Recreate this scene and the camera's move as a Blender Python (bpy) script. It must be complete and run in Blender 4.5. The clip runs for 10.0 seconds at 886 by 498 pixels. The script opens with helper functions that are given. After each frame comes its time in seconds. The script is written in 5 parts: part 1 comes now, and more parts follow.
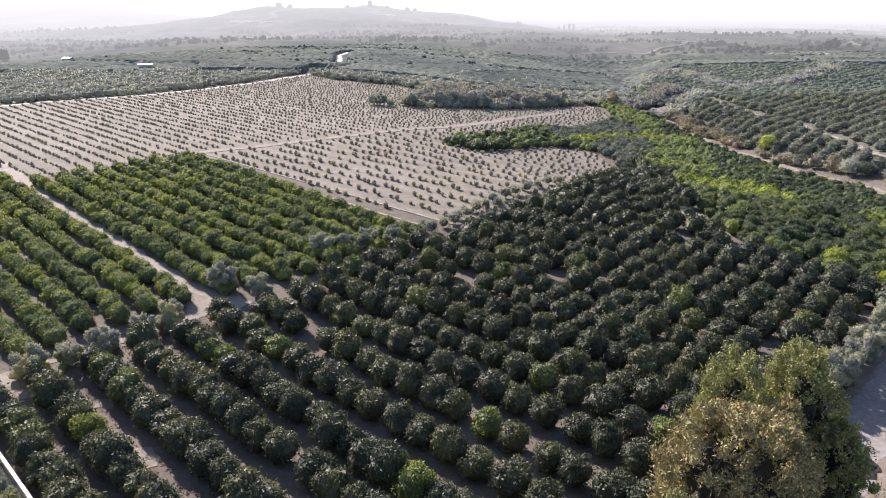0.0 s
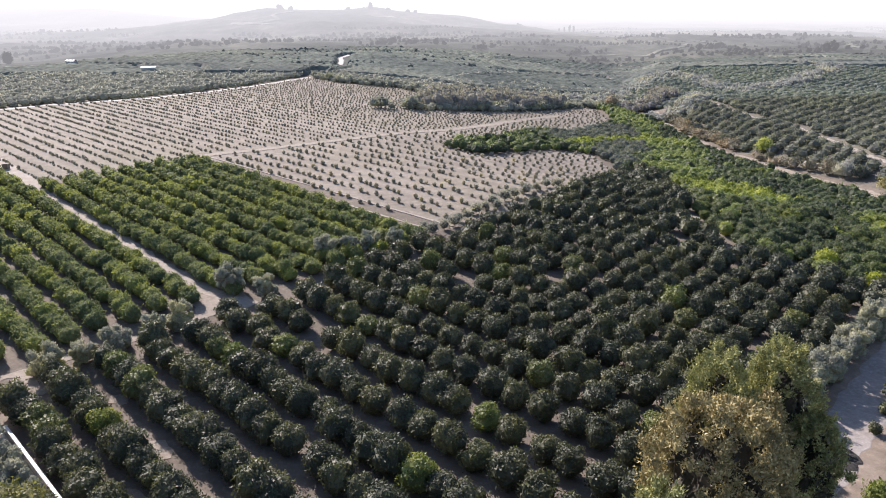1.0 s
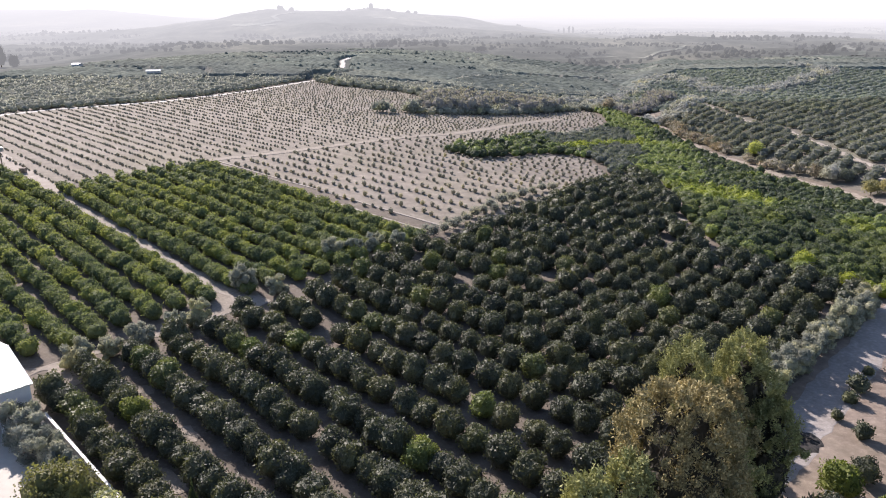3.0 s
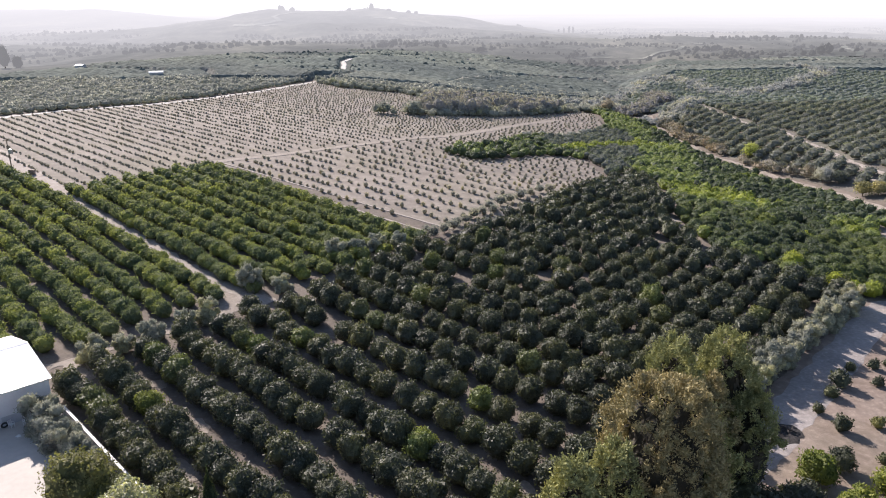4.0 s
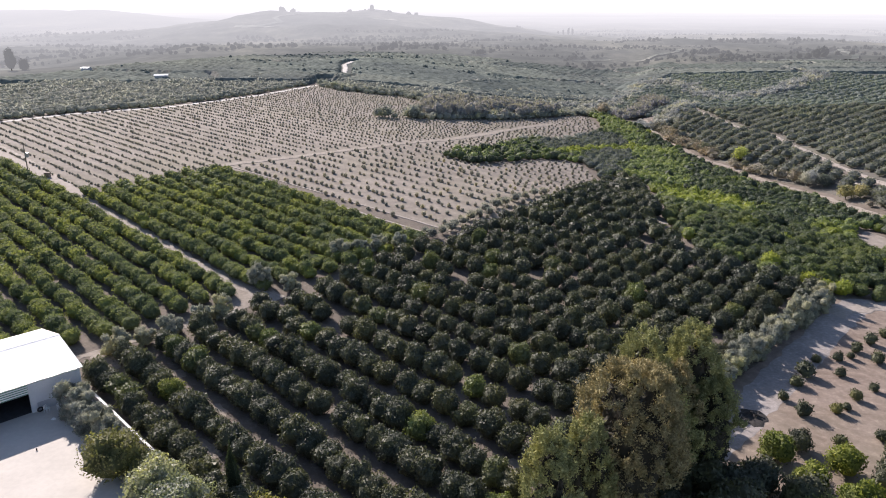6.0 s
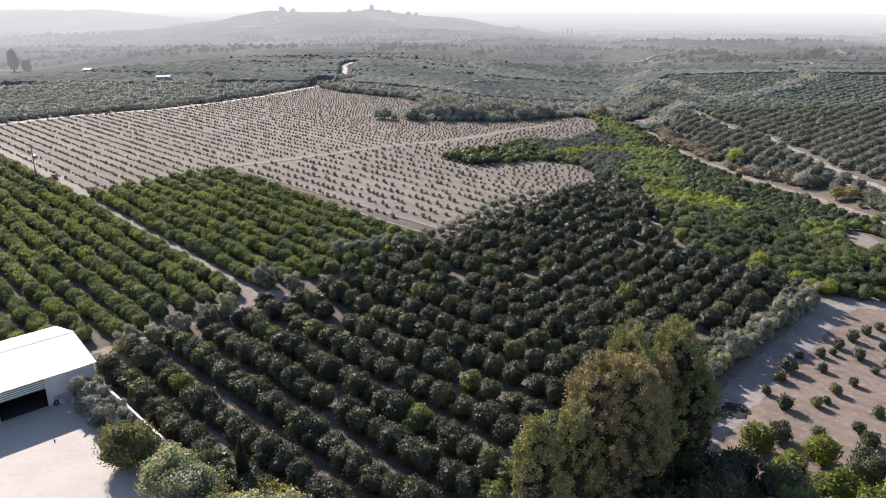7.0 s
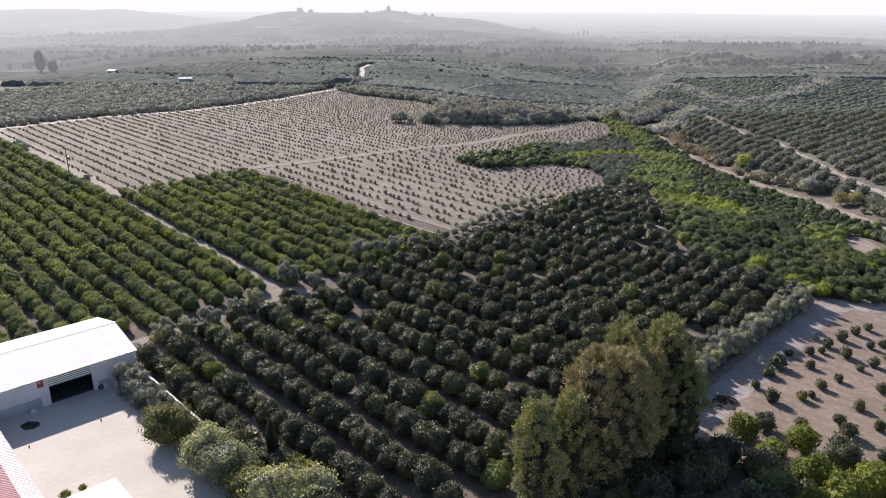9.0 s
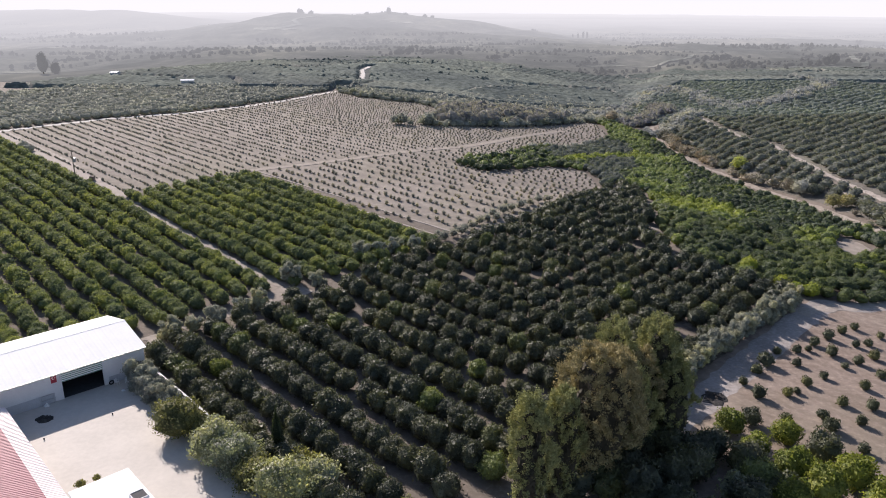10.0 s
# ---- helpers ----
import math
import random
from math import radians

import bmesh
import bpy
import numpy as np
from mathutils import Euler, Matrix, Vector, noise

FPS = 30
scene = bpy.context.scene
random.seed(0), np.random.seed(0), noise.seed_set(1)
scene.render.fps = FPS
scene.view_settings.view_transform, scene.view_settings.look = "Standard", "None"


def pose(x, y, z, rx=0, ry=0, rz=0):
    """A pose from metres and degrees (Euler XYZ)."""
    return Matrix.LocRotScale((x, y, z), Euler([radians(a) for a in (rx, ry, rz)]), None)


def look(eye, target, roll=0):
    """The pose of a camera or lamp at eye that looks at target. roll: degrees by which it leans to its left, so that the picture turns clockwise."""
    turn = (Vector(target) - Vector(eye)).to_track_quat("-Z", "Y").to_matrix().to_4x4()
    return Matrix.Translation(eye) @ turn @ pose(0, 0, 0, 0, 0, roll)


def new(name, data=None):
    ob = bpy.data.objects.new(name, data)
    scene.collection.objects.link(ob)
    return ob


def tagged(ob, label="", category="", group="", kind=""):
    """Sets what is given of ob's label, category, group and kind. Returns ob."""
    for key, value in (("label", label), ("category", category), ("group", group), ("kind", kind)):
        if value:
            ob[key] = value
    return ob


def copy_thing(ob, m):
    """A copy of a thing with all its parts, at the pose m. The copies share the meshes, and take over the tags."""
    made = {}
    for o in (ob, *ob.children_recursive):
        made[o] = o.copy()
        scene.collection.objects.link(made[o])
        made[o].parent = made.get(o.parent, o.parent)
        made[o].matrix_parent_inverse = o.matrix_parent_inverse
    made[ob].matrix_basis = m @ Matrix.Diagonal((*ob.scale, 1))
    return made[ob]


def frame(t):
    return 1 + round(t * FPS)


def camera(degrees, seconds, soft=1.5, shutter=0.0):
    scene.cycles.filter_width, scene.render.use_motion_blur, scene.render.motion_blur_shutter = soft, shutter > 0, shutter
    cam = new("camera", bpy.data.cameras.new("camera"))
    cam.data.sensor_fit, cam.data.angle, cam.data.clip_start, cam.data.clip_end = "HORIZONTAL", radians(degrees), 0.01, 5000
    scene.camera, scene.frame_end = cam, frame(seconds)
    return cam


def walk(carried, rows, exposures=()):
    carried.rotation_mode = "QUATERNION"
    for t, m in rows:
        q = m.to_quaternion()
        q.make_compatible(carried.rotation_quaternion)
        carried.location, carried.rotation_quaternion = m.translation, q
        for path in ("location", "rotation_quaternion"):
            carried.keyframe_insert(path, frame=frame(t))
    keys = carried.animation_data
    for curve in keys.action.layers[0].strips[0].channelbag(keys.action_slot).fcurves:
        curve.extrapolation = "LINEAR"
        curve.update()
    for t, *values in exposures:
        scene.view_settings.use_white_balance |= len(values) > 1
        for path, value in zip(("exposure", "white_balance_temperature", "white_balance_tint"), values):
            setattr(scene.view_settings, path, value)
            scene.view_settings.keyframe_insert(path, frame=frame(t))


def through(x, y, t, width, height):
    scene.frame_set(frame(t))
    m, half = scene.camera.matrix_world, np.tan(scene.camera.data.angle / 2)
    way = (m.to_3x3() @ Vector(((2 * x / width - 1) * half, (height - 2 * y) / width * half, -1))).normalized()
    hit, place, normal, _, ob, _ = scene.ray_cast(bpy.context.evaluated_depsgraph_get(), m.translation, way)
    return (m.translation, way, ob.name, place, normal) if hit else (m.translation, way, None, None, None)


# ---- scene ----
cam = camera(63.0, 10.0, soft=1.0)
PATH = [
    (0, (-0.145, -5.944, 39.129), (-0.138, -4.048, 38.493), -0.1),
    (0.5, (-0.185, -7.301, 39.56), (-0.179, -5.404, 38.925), -0.1),
    (1, (-0.208, -8.765, 40.142), (-0.202, -6.868, 39.509), -0.1),
    (1.5, (-0.25, -10.242, 40.756), (-0.245, -8.345, 40.122), -0.1),
    (2, (-0.322, -11.844, 41.373), (-0.316, -9.947, 40.74), -0.1),
    (2.5, (-0.31, -13.456, 41.946), (-0.304, -11.559, 41.313), -0.1),
    (4, (-0.201, -18.64, 43.939), (-0.196, -16.744, 43.304), -0.1),
    (4.5, (-0.153, -20.36, 44.493), (-0.149, -18.464, 43.859), -0.1),
    (5, (-0.114, -22.197, 45.083), (-0.109, -20.301, 44.448), -0.1),
    (5.5, (-0.021, -23.947, 45.667), (-0.016, -22.05, 45.033), -0.0),
    (7, (0.309, -29.555, 47.783), (0.315, -27.659, 47.147), 0.0),
    (7.5, (0.378, -31.344, 48.354), (0.384, -29.448, 47.719), 0.1),
    (8, (0.355, -33.158, 48.984), (0.346, -31.262, 48.348), 0.1),
    (8.5, (0.384, -34.915, 49.624), (0.361, -33.019, 48.988), 0.2),
    (9, (0.51, -36.652, 50.273), (0.477, -34.756, 49.637), 0.2),
    (9.5, (0.594, -38.324, 50.896), (0.562, -36.428, 50.261), 0.3),
    (10, (0.674, -40.014, 51.422), (0.642, -38.117, 50.788), 0.3),
]
walk(cam, [(t, look(e, a, r)) for t, e, a, r in PATH], [(0, 1.10, 6500, 18), (2.5, 1.03, 6500, 18), (5, 0.91, 6500, 18), (7.5, 0.75, 6500, 18), (10, 0.66, 6500, 18)])

# ---- light ----
SUN_DIR = Vector((-0.54, 0.84, 0.55)).normalized()          # towards the sun: ahead and to the west, some 29 degrees up
world = bpy.data.worlds.new("world")
scene.world = world
world.use_nodes = True
wn = world.node_tree.nodes
sky = wn.new("ShaderNodeTexSky")
sky.sky_type, sky.sun_disc = "NISHITA", False
sky.sun_elevation, sky.sun_rotation = radians(28.9), radians(-32.7)
sky.air_density, sky.dust_density, sky.ozone_density = 1.0, 0.6, 1.0
wn["Background"].inputs[1].default_value = 0.085
world.node_tree.links.new(sky.outputs[0], wn["Background"].inputs[0])
sun = new("sun", bpy.data.lights.new("sun", "SUN"))
sun.data.energy, sun.data.angle, sun.data.color = 5.0, radians(0.6), (1.0, 0.93, 0.84)
sun.matrix_world = look(SUN_DIR * 300, (0, 0, 0))

# ---- the lie of the land ----
U = Vector((math.cos(radians(134.5)), math.sin(radians(134.5))))   # along the orchard rows
N = Vector((U.y, -U.x))                                            # across them
BASE_Y = [-200, 20, 60, 80, 105, 140, 170, 250, 360, 530, 720, 800, 1000, 1300, 6000]   # the level ground, northwards
BASE_Z = [1, 1, 1, 1.6, 2.9, 4.3, 4.9, 5.5, 6.2, 7.5, 5.5, 3, -8, -13, -13]
VALE_Y = [60, 112, 164, 195, 278, 330, 380, 500, 700]                                     # the valley floor in the east
VALE_X = [125, 112, 104, 100, 95, 95, 97, 125, 200]
VALE_Z = [-1.5, -3, -5, -5.9, -7.5, -6.5, -8, -7, -9]
RIM_Y = [60, 100, 130, 160, 200, 260, 320, 380, 700]                                      # where the fall to the valley begins
RIM_X = [40, 42, 35, -10, -15, -55, -66, -60, -40]


def smooth(t):
    t = np.clip(t, 0, 1)
    return t * t * (3 - 2 * t)


def land(x, y):
    """The ground's height: level in the west, a valley with a steeper far bank in the east, a hollow in the far west."""
    base, floor = np.interp(y, BASE_Y, BASE_Z), np.interp(y, VALE_Y, VALE_Z)
    axis, rim = np.interp(y, VALE_Y, VALE_X), np.interp(y, RIM_Y, RIM_X)
    fade = smooth((1000 - np.asarray(y)) / 400)
    west = base + smooth((x - rim) / (axis - rim)) * (floor - base) * fade
    east = base + (floor + 4.5 * smooth((x - axis) / 24) + 0.02 * np.clip(x - axis - 24, 0, 120) - base) * fade
    hollow = 13 * smooth((-200 - np.asarray(x)) / 200) * smooth((np.asarray(y) - 420) / 160) * fade
    return np.where(x > axis, east, west) - hollow


def rs(r, s):
    """A place r metres along the rows and s across them."""
    return (r * U.x + s * N.x, r * U.y + s * N.y)


def inside(x, y, poly):
    hit, j = False, len(poly) - 1
    for i in range(len(poly)):
        (xi, yi), (xj, yj) = poly[i], poly[j]
        if (yi > y) != (yj > y) and x < (xj - xi) * (y - yi) / (yj - yi) + xi:
            hit = not hit
        j = i
    return hit


# ---- materials ----
def material(name):
    m = bpy.data.materials.new(name)
    m.use_nodes = True
    nt = m.node_tree
    return m, nt, nt.nodes["Principled BSDF"]


def ramp(nt, fac, stops):
    n = nt.nodes.new("ShaderNodeValToRGB")
    while len(n.color_ramp.elements) < len(stops):
        n.color_ramp.elements.new(0.5)
    for e, (p, c) in zip(n.color_ramp.elements, stops):
        e.position, e.color = p, (*c, 1)
    nt.links.new(fac, n.inputs[0])
    return n.outputs[0]


def noise_at(nt, scale, detail=4, rough=0.6, vec=None):
    n = nt.nodes.new("ShaderNodeTexNoise")
    n.inputs["Scale"].default_value, n.inputs["Detail"].default_value = scale, detail
    n.inputs["Roughness"].default_value = rough
    if vec is None:
        vec = nt.nodes.new("ShaderNodeNewGeometry").outputs["Position"]
    nt.links.new(vec, n.inputs["Vector"])
    return n.outputs["Fac"]


def mixed(nt, fac, a, b, mode="MIX"):
    n = nt.nodes.new("ShaderNodeMix")
    n.data_type, n.blend_type = "RGBA", mode
    for sock, v in ((n.inputs[0], fac), (n.inputs[6], a), (n.inputs[7], b)):
        if isinstance(v, bpy.types.NodeSocket):
            nt.links.new(v, sock)
        elif isinstance(v, (int, float)):
            sock.default_value = v
        else:
            sock.default_value = (*v, 1)
    return n.outputs[2]


def bumped(nt, bsdf, height, strength, dist):
    b = nt.nodes.new("ShaderNodeBump")
    b.inputs["Strength"].default_value, b.inputs["Distance"].default_value = strength, dist
    nt.links.new(height, b.inputs["Height"])
    nt.links.new(b.outputs[0], bsdf.inputs["Normal"])


def soil(name, dark, mid, light, patch=0.12, grain=1.6, bump=0.5, weed=None):
    """Earth: patches some metres across, clods and dry tufts, and a grain of pebbles."""
    m, nt, b = material(name)
    big = ramp(nt, noise_at(nt, patch, 5, 0.62), [(0.3, dark), (0.5, mid), (0.7, light)])
    small = ramp(nt, noise_at(nt, grain, 6, 0.7), [(0.32, tuple(c * 0.62 for c in mid)), (0.55, mid), (0.72, tuple(min(1, c * 1.3) for c in light))])
    col = mixed(nt, 0.5, big, small)
    if weed:
        col = mixed(nt, ramp(nt, noise_at(nt, 0.021, 6, 0.65), [(0.47, (0, 0, 0)), (0.66, (0.75, 0.75, 0.75))]), col, mixed(nt, 0.6, col, weed))
    nt.links.new(col, b.inputs["Base Color"])
    b.inputs["Roughness"].default_value = 0.95
    b.inputs["Specular IOR Level"].default_value = 0.15
    bumped(nt, b, noise_at(nt, grain * 1.7, 6, 0.75), bump, 0.12)
    return m


def furrows(m, period, depth):
    """Faint tilled strips along the planted rows."""
    nt, b = m.node_tree, m.node_tree.nodes["Principled BSDF"]
    dot = nt.nodes.new("ShaderNodeVectorMath")
    dot.operation = "DOT_PRODUCT"
    dot.inputs[1].default_value = (N.x * 6.2832 / period, N.y * 6.2832 / period, 0)
    nt.links.new(nt.nodes.new("ShaderNodeNewGeometry").outputs["Position"], dot.inputs[0])
    wob = nt.nodes.new("ShaderNodeMath")
    wob.operation = "MULTIPLY_ADD"
    wob.inputs[1].default_value = 5.0
    nt.links.new(noise_at(nt, 0.12, 3), wob.inputs[0])
    nt.links.new(dot.outputs["Value"], wob.inputs[2])
    sine = nt.nodes.new("ShaderNodeMath")
    sine.operation = "SINE"
    nt.links.new(wob.outputs[0], sine.inputs[0])
    half = nt.nodes.new("ShaderNodeMath")
    half.operation = "MULTIPLY_ADD"
    half.inputs[1].default_value, half.inputs[2].default_value = 0.5, 0.5
    nt.links.new(sine.outputs[0], half.inputs[0])
    tone = ramp(nt, half.outputs[0], [(0.0, (1 - depth,) * 3), (0.6, (1, 1, 1)), (1.0, (1 + depth * 0.6,) * 3)])
    old = b.inputs["Base Color"].links[0].from_socket
    nt.links.new(mixed(nt, 1.0, old, tone, "MULTIPLY"), b.inputs["Base Color"])


def foliage(name, dark, light, tip, rough=0.62, through=0.25, tree_noise=0.22, spec=0.15, patch=((0.66, 0.68, 0.7), (1.3, 1.22, 0.9)), steep=0.15, lit=(2.1, 2.15, 1.2), flush=None, own_tone=True):
    """Leaves: each differs a little, whole trees differ too, and light comes through them."""
    m, nt, b = material(name)
    geo = nt.nodes.new("ShaderNodeNewGeometry")
    leaf = ramp(nt, geo.outputs["Random Per Island"], [(0.0, dark), (0.72, light), (1.0, tip)])
    tree = ramp(nt, noise_at(nt, tree_noise, 3, 0.6), [(0.5 - steep, patch[0]), (0.5, (1, 1, 1)), (0.5 + steep, patch[1])])
    info = nt.nodes.new("ShaderNodeObjectInfo")
    own = ramp(nt, info.outputs["Random"], [(0.0, (0.8, 0.85, 0.9)), (0.6, (1.0, 1.0, 1.0)), (0.91, (1.06, 1.05, 0.98)), (1.0, flush or (1.3, 1.26, 0.95))])
    col = mixed(nt, 1.0, leaf, tree, "MULTIPLY")
    if own_tone:
        col = mixed(nt, 1.0, col, own, "MULTIPLY")
    nt.links.new(col, b.inputs["Base Color"])
    b.inputs["Roughness"].default_value = rough
    b.inputs["Specular IOR Level"].default_value = spec
    t = nt.nodes.new("ShaderNodeBsdfTranslucent")
    nt.links.new(mixed(nt, 1.0, col, lit, "MULTIPLY"), t.inputs["Color"])
    mx = nt.nodes.new("ShaderNodeMixShader")
    mx.inputs[0].default_value = through
    nt.links.new(b.outputs[0], mx.inputs[1])
    nt.links.new(t.outputs[0], mx.inputs[2])
    nt.links.new(mx.outputs[0], nt.nodes["Material Output"].inputs["Surface"])
    return m


def plain(name, color, rough=0.6, metal=0.0, vary=0.12, scale=1.5, bump=0.0, bscale=20):
    """Paint, plaster, metal: a colour with faint stains at two scales."""
    m, nt, b = material(name)
    lo, hi = tuple(c * (1 - vary) for c in color), tuple(min(1, c * (1 + vary)) for c in color)
    a = ramp(nt, noise_at(nt, scale, 5, 0.65), [(0.35, lo), (0.65, hi)])
    c = ramp(nt, noise_at(nt, scale * 9, 4, 0.6), [(0.35, lo), (0.65, hi)])
    nt.links.new(mixed(nt, 0.4, a, c), b.inputs["Base Color"])
    b.inputs["Roughness"].default_value, b.inputs["Metallic"].default_value = rough, metal
    if bump:
        bumped(nt, b, noise_at(nt, bscale, 4), bump, 0.02)
    return m


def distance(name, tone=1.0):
    """Far land with white haze painted in as glow, stronger farther off and towards the sun in the west."""
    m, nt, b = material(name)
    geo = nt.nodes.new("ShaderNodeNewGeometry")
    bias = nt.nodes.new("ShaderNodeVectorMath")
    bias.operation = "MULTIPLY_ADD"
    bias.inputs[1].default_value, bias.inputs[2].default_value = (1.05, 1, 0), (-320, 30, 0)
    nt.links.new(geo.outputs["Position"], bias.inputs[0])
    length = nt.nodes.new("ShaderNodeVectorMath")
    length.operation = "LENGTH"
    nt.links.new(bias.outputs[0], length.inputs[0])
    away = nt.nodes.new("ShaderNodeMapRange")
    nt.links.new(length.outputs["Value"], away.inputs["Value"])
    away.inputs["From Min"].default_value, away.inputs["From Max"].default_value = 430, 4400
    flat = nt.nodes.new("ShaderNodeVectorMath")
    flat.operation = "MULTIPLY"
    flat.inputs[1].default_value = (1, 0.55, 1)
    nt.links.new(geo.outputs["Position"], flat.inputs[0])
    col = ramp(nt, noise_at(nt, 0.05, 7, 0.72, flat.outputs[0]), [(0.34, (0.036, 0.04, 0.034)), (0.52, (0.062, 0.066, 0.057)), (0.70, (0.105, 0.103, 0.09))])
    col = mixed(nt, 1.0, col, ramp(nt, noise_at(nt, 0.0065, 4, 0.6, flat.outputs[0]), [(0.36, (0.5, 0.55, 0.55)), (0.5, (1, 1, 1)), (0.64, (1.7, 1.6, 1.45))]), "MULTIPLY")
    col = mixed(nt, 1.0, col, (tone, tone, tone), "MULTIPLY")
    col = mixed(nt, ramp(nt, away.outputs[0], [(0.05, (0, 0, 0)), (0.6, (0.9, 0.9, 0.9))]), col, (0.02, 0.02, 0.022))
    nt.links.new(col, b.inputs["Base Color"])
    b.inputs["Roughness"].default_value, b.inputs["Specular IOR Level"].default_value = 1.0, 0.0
    # the haze itself: pale emission that grows with distance
    haze_glow = [(0.0, (0.03, 0.031, 0.031)), (0.05, (0.07, 0.072, 0.074)), (0.095, (0.118, 0.121, 0.126)), (0.16, (0.185, 0.19, 0.197)), (0.24, (0.275, 0.281, 0.293)), (0.32, (0.33, 0.337, 0.35)), (0.6, (0.44, 0.447, 0.46)), (1.0, (0.53, 0.535, 0.545))]
    nt.links.new(ramp(nt, away.outputs[0], haze_glow), b.inputs["Emission Color"])
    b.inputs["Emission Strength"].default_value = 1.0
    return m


M_SOIL = soil("orchard_soil", (0.112, 0.094, 0.079), (0.165, 0.14, 0.118), (0.24, 0.207, 0.178))
M_FIELD = soil("dry_field_soil", (0.182, 0.158, 0.135), (0.24, 0.211, 0.182), (0.305, 0.27, 0.236), 0.045, 0.6, 0.7, (0.185, 0.168, 0.112))
furrows(M_FIELD, 4.8, 0.1)
M_SAP = soil("sapling_field_soil", (0.184, 0.142, 0.115), (0.25, 0.198, 0.164), (0.325, 0.268, 0.226), 0.15, 1.2, 0.6, (0.19, 0.178, 0.12))
furrows(M_SAP, 2.3, 0.07)
M_TRACK = soil("dirt_track", (0.27, 0.235, 0.205), (0.34, 0.30, 0.265), (0.42, 0.375, 0.335), 0.3, 2.0, 0.3)
M_DUST = soil("white_dust", (0.42, 0.395, 0.365), (0.53, 0.5, 0.465), (0.62, 0.59, 0.555), 0.2, 1.5, 0.3)
M_HEAD = soil("trodden_orchard_soil", (0.20, 0.168, 0.139), (0.28, 0.244, 0.209), (0.37, 0.33, 0.288), 0.35, 2.2, 0.4)
M_ROAD = soil("grey_dirt_road", (0.225, 0.2, 0.187), (0.3, 0.271, 0.255), (0.385, 0.352, 0.334), 0.25, 2.0, 0.3)
# tone set to imitate hazy shade in the gaps between rows
M_EASTSOIL = soil("gap_toned_slope_soil", (0.115, 0.104, 0.09), (0.155, 0.142, 0.123), (0.205, 0.19, 0.166), 0.06, 0.9, 0.6, (0.2, 0.2, 0.14))
M_CITRUS = foliage("citrus_leaves", (0.052, 0.057, 0.04), (0.085, 0.091, 0.062), (0.128, 0.135, 0.091), 0.55, 0.13, spec=0.2, lit=(2.4, 2.5, 1.4), flush=(1.9, 2.1, 1.05))
M_CITRUS2 = foliage("young_citrus_leaves", (0.116, 0.136, 0.073), (0.166, 0.19, 0.098), (0.206, 0.23, 0.12), 0.7, 0.22, spec=0.04, lit=(2.4, 2.4, 1.5), patch=((0.66, 0.7, 0.76), (1.3, 1.25, 0.85)), steep=0.1)
M_LEMON = foliage("lemon_leaves", (0.06, 0.076, 0.049), (0.088, 0.109, 0.069), (0.118, 0.142, 0.088), through=0.3, tree_noise=0.05, patch=((0.7, 0.72, 0.78), (1.35, 1.3, 0.9)), steep=0.12)
M_MIDLEMON = foliage("green_lemon_leaves", (0.14, 0.168, 0.074), (0.2, 0.234, 0.1), (0.26, 0.294, 0.128), through=0.32, tree_noise=0.05)
M_LIME = foliage("lime_leaves", (0.135, 0.162, 0.042), (0.205, 0.238, 0.062), (0.275, 0.305, 0.092), through=0.32, tree_noise=0.05)
# dark-green trees given pale leaf colours in place of haze
M_YOUNG = foliage("haze_pale_field_tree_leaves", (0.225, 0.214, 0.182), (0.287, 0.273, 0.233), (0.345, 0.33, 0.28), through=0.38, patch=((0.85, 0.86, 0.88), (1.12, 1.1, 1.02)), lit=(1.8, 1.75, 1.5))
# citrus green lifted towards grey-blue, so the colour carries the haze
M_EAST = foliage("haze_grey_citrus_leaves", (0.128, 0.133, 0.118), (0.17, 0.176, 0.156), (0.213, 0.22, 0.194), 0.9, 0.22, 0.04, spec=0.04, patch=((0.86, 0.88, 0.9), (1.1, 1.12, 1.0)))
# paler, greyer citrus leaves: haze put into the base colour
M_SLOPE = foliage("haze_pale_slope_leaves", (0.195, 0.204, 0.184), (0.25, 0.262, 0.237), (0.305, 0.318, 0.288), 0.9, 0.3, 0.014, spec=0.04, patch=((0.88, 0.89, 0.92), (1.09, 1.1, 1.03)))
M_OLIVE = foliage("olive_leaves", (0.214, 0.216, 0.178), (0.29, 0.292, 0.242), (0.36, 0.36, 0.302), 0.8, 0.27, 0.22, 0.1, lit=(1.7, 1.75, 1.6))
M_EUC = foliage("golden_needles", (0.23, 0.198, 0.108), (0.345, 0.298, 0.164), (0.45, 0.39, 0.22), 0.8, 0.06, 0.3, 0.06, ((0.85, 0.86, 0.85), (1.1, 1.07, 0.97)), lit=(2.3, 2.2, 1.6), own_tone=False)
# grove leaves lightened and blued in base colour to look hazy
M_GROVE = foliage("haze_pale_grove_leaves", (0.26, 0.268, 0.258), (0.3, 0.308, 0.296), (0.34, 0.348, 0.334), 0.95, 0.45, 0.014, 0.05, ((0.88, 0.89, 0.9), (1.12, 1.1, 1.0)), lit=(1.6, 1.6, 1.4))
M_SCRUB = foliage("scrub_leaves", (0.19, 0.17, 0.142), (0.28, 0.248, 0.206), (0.36, 0.317, 0.265), 0.9, 0.1, 0.09, 0.05, ((0.75, 0.8, 0.8), (1.2, 1.1, 0.95)), 0.1)
# darker hull colour that paints shade inside the corner bushes
M_HULLDARK = plain("dark_hull_grey", (0.12, 0.112, 0.092), 0.95, vary=0.3, scale=3)
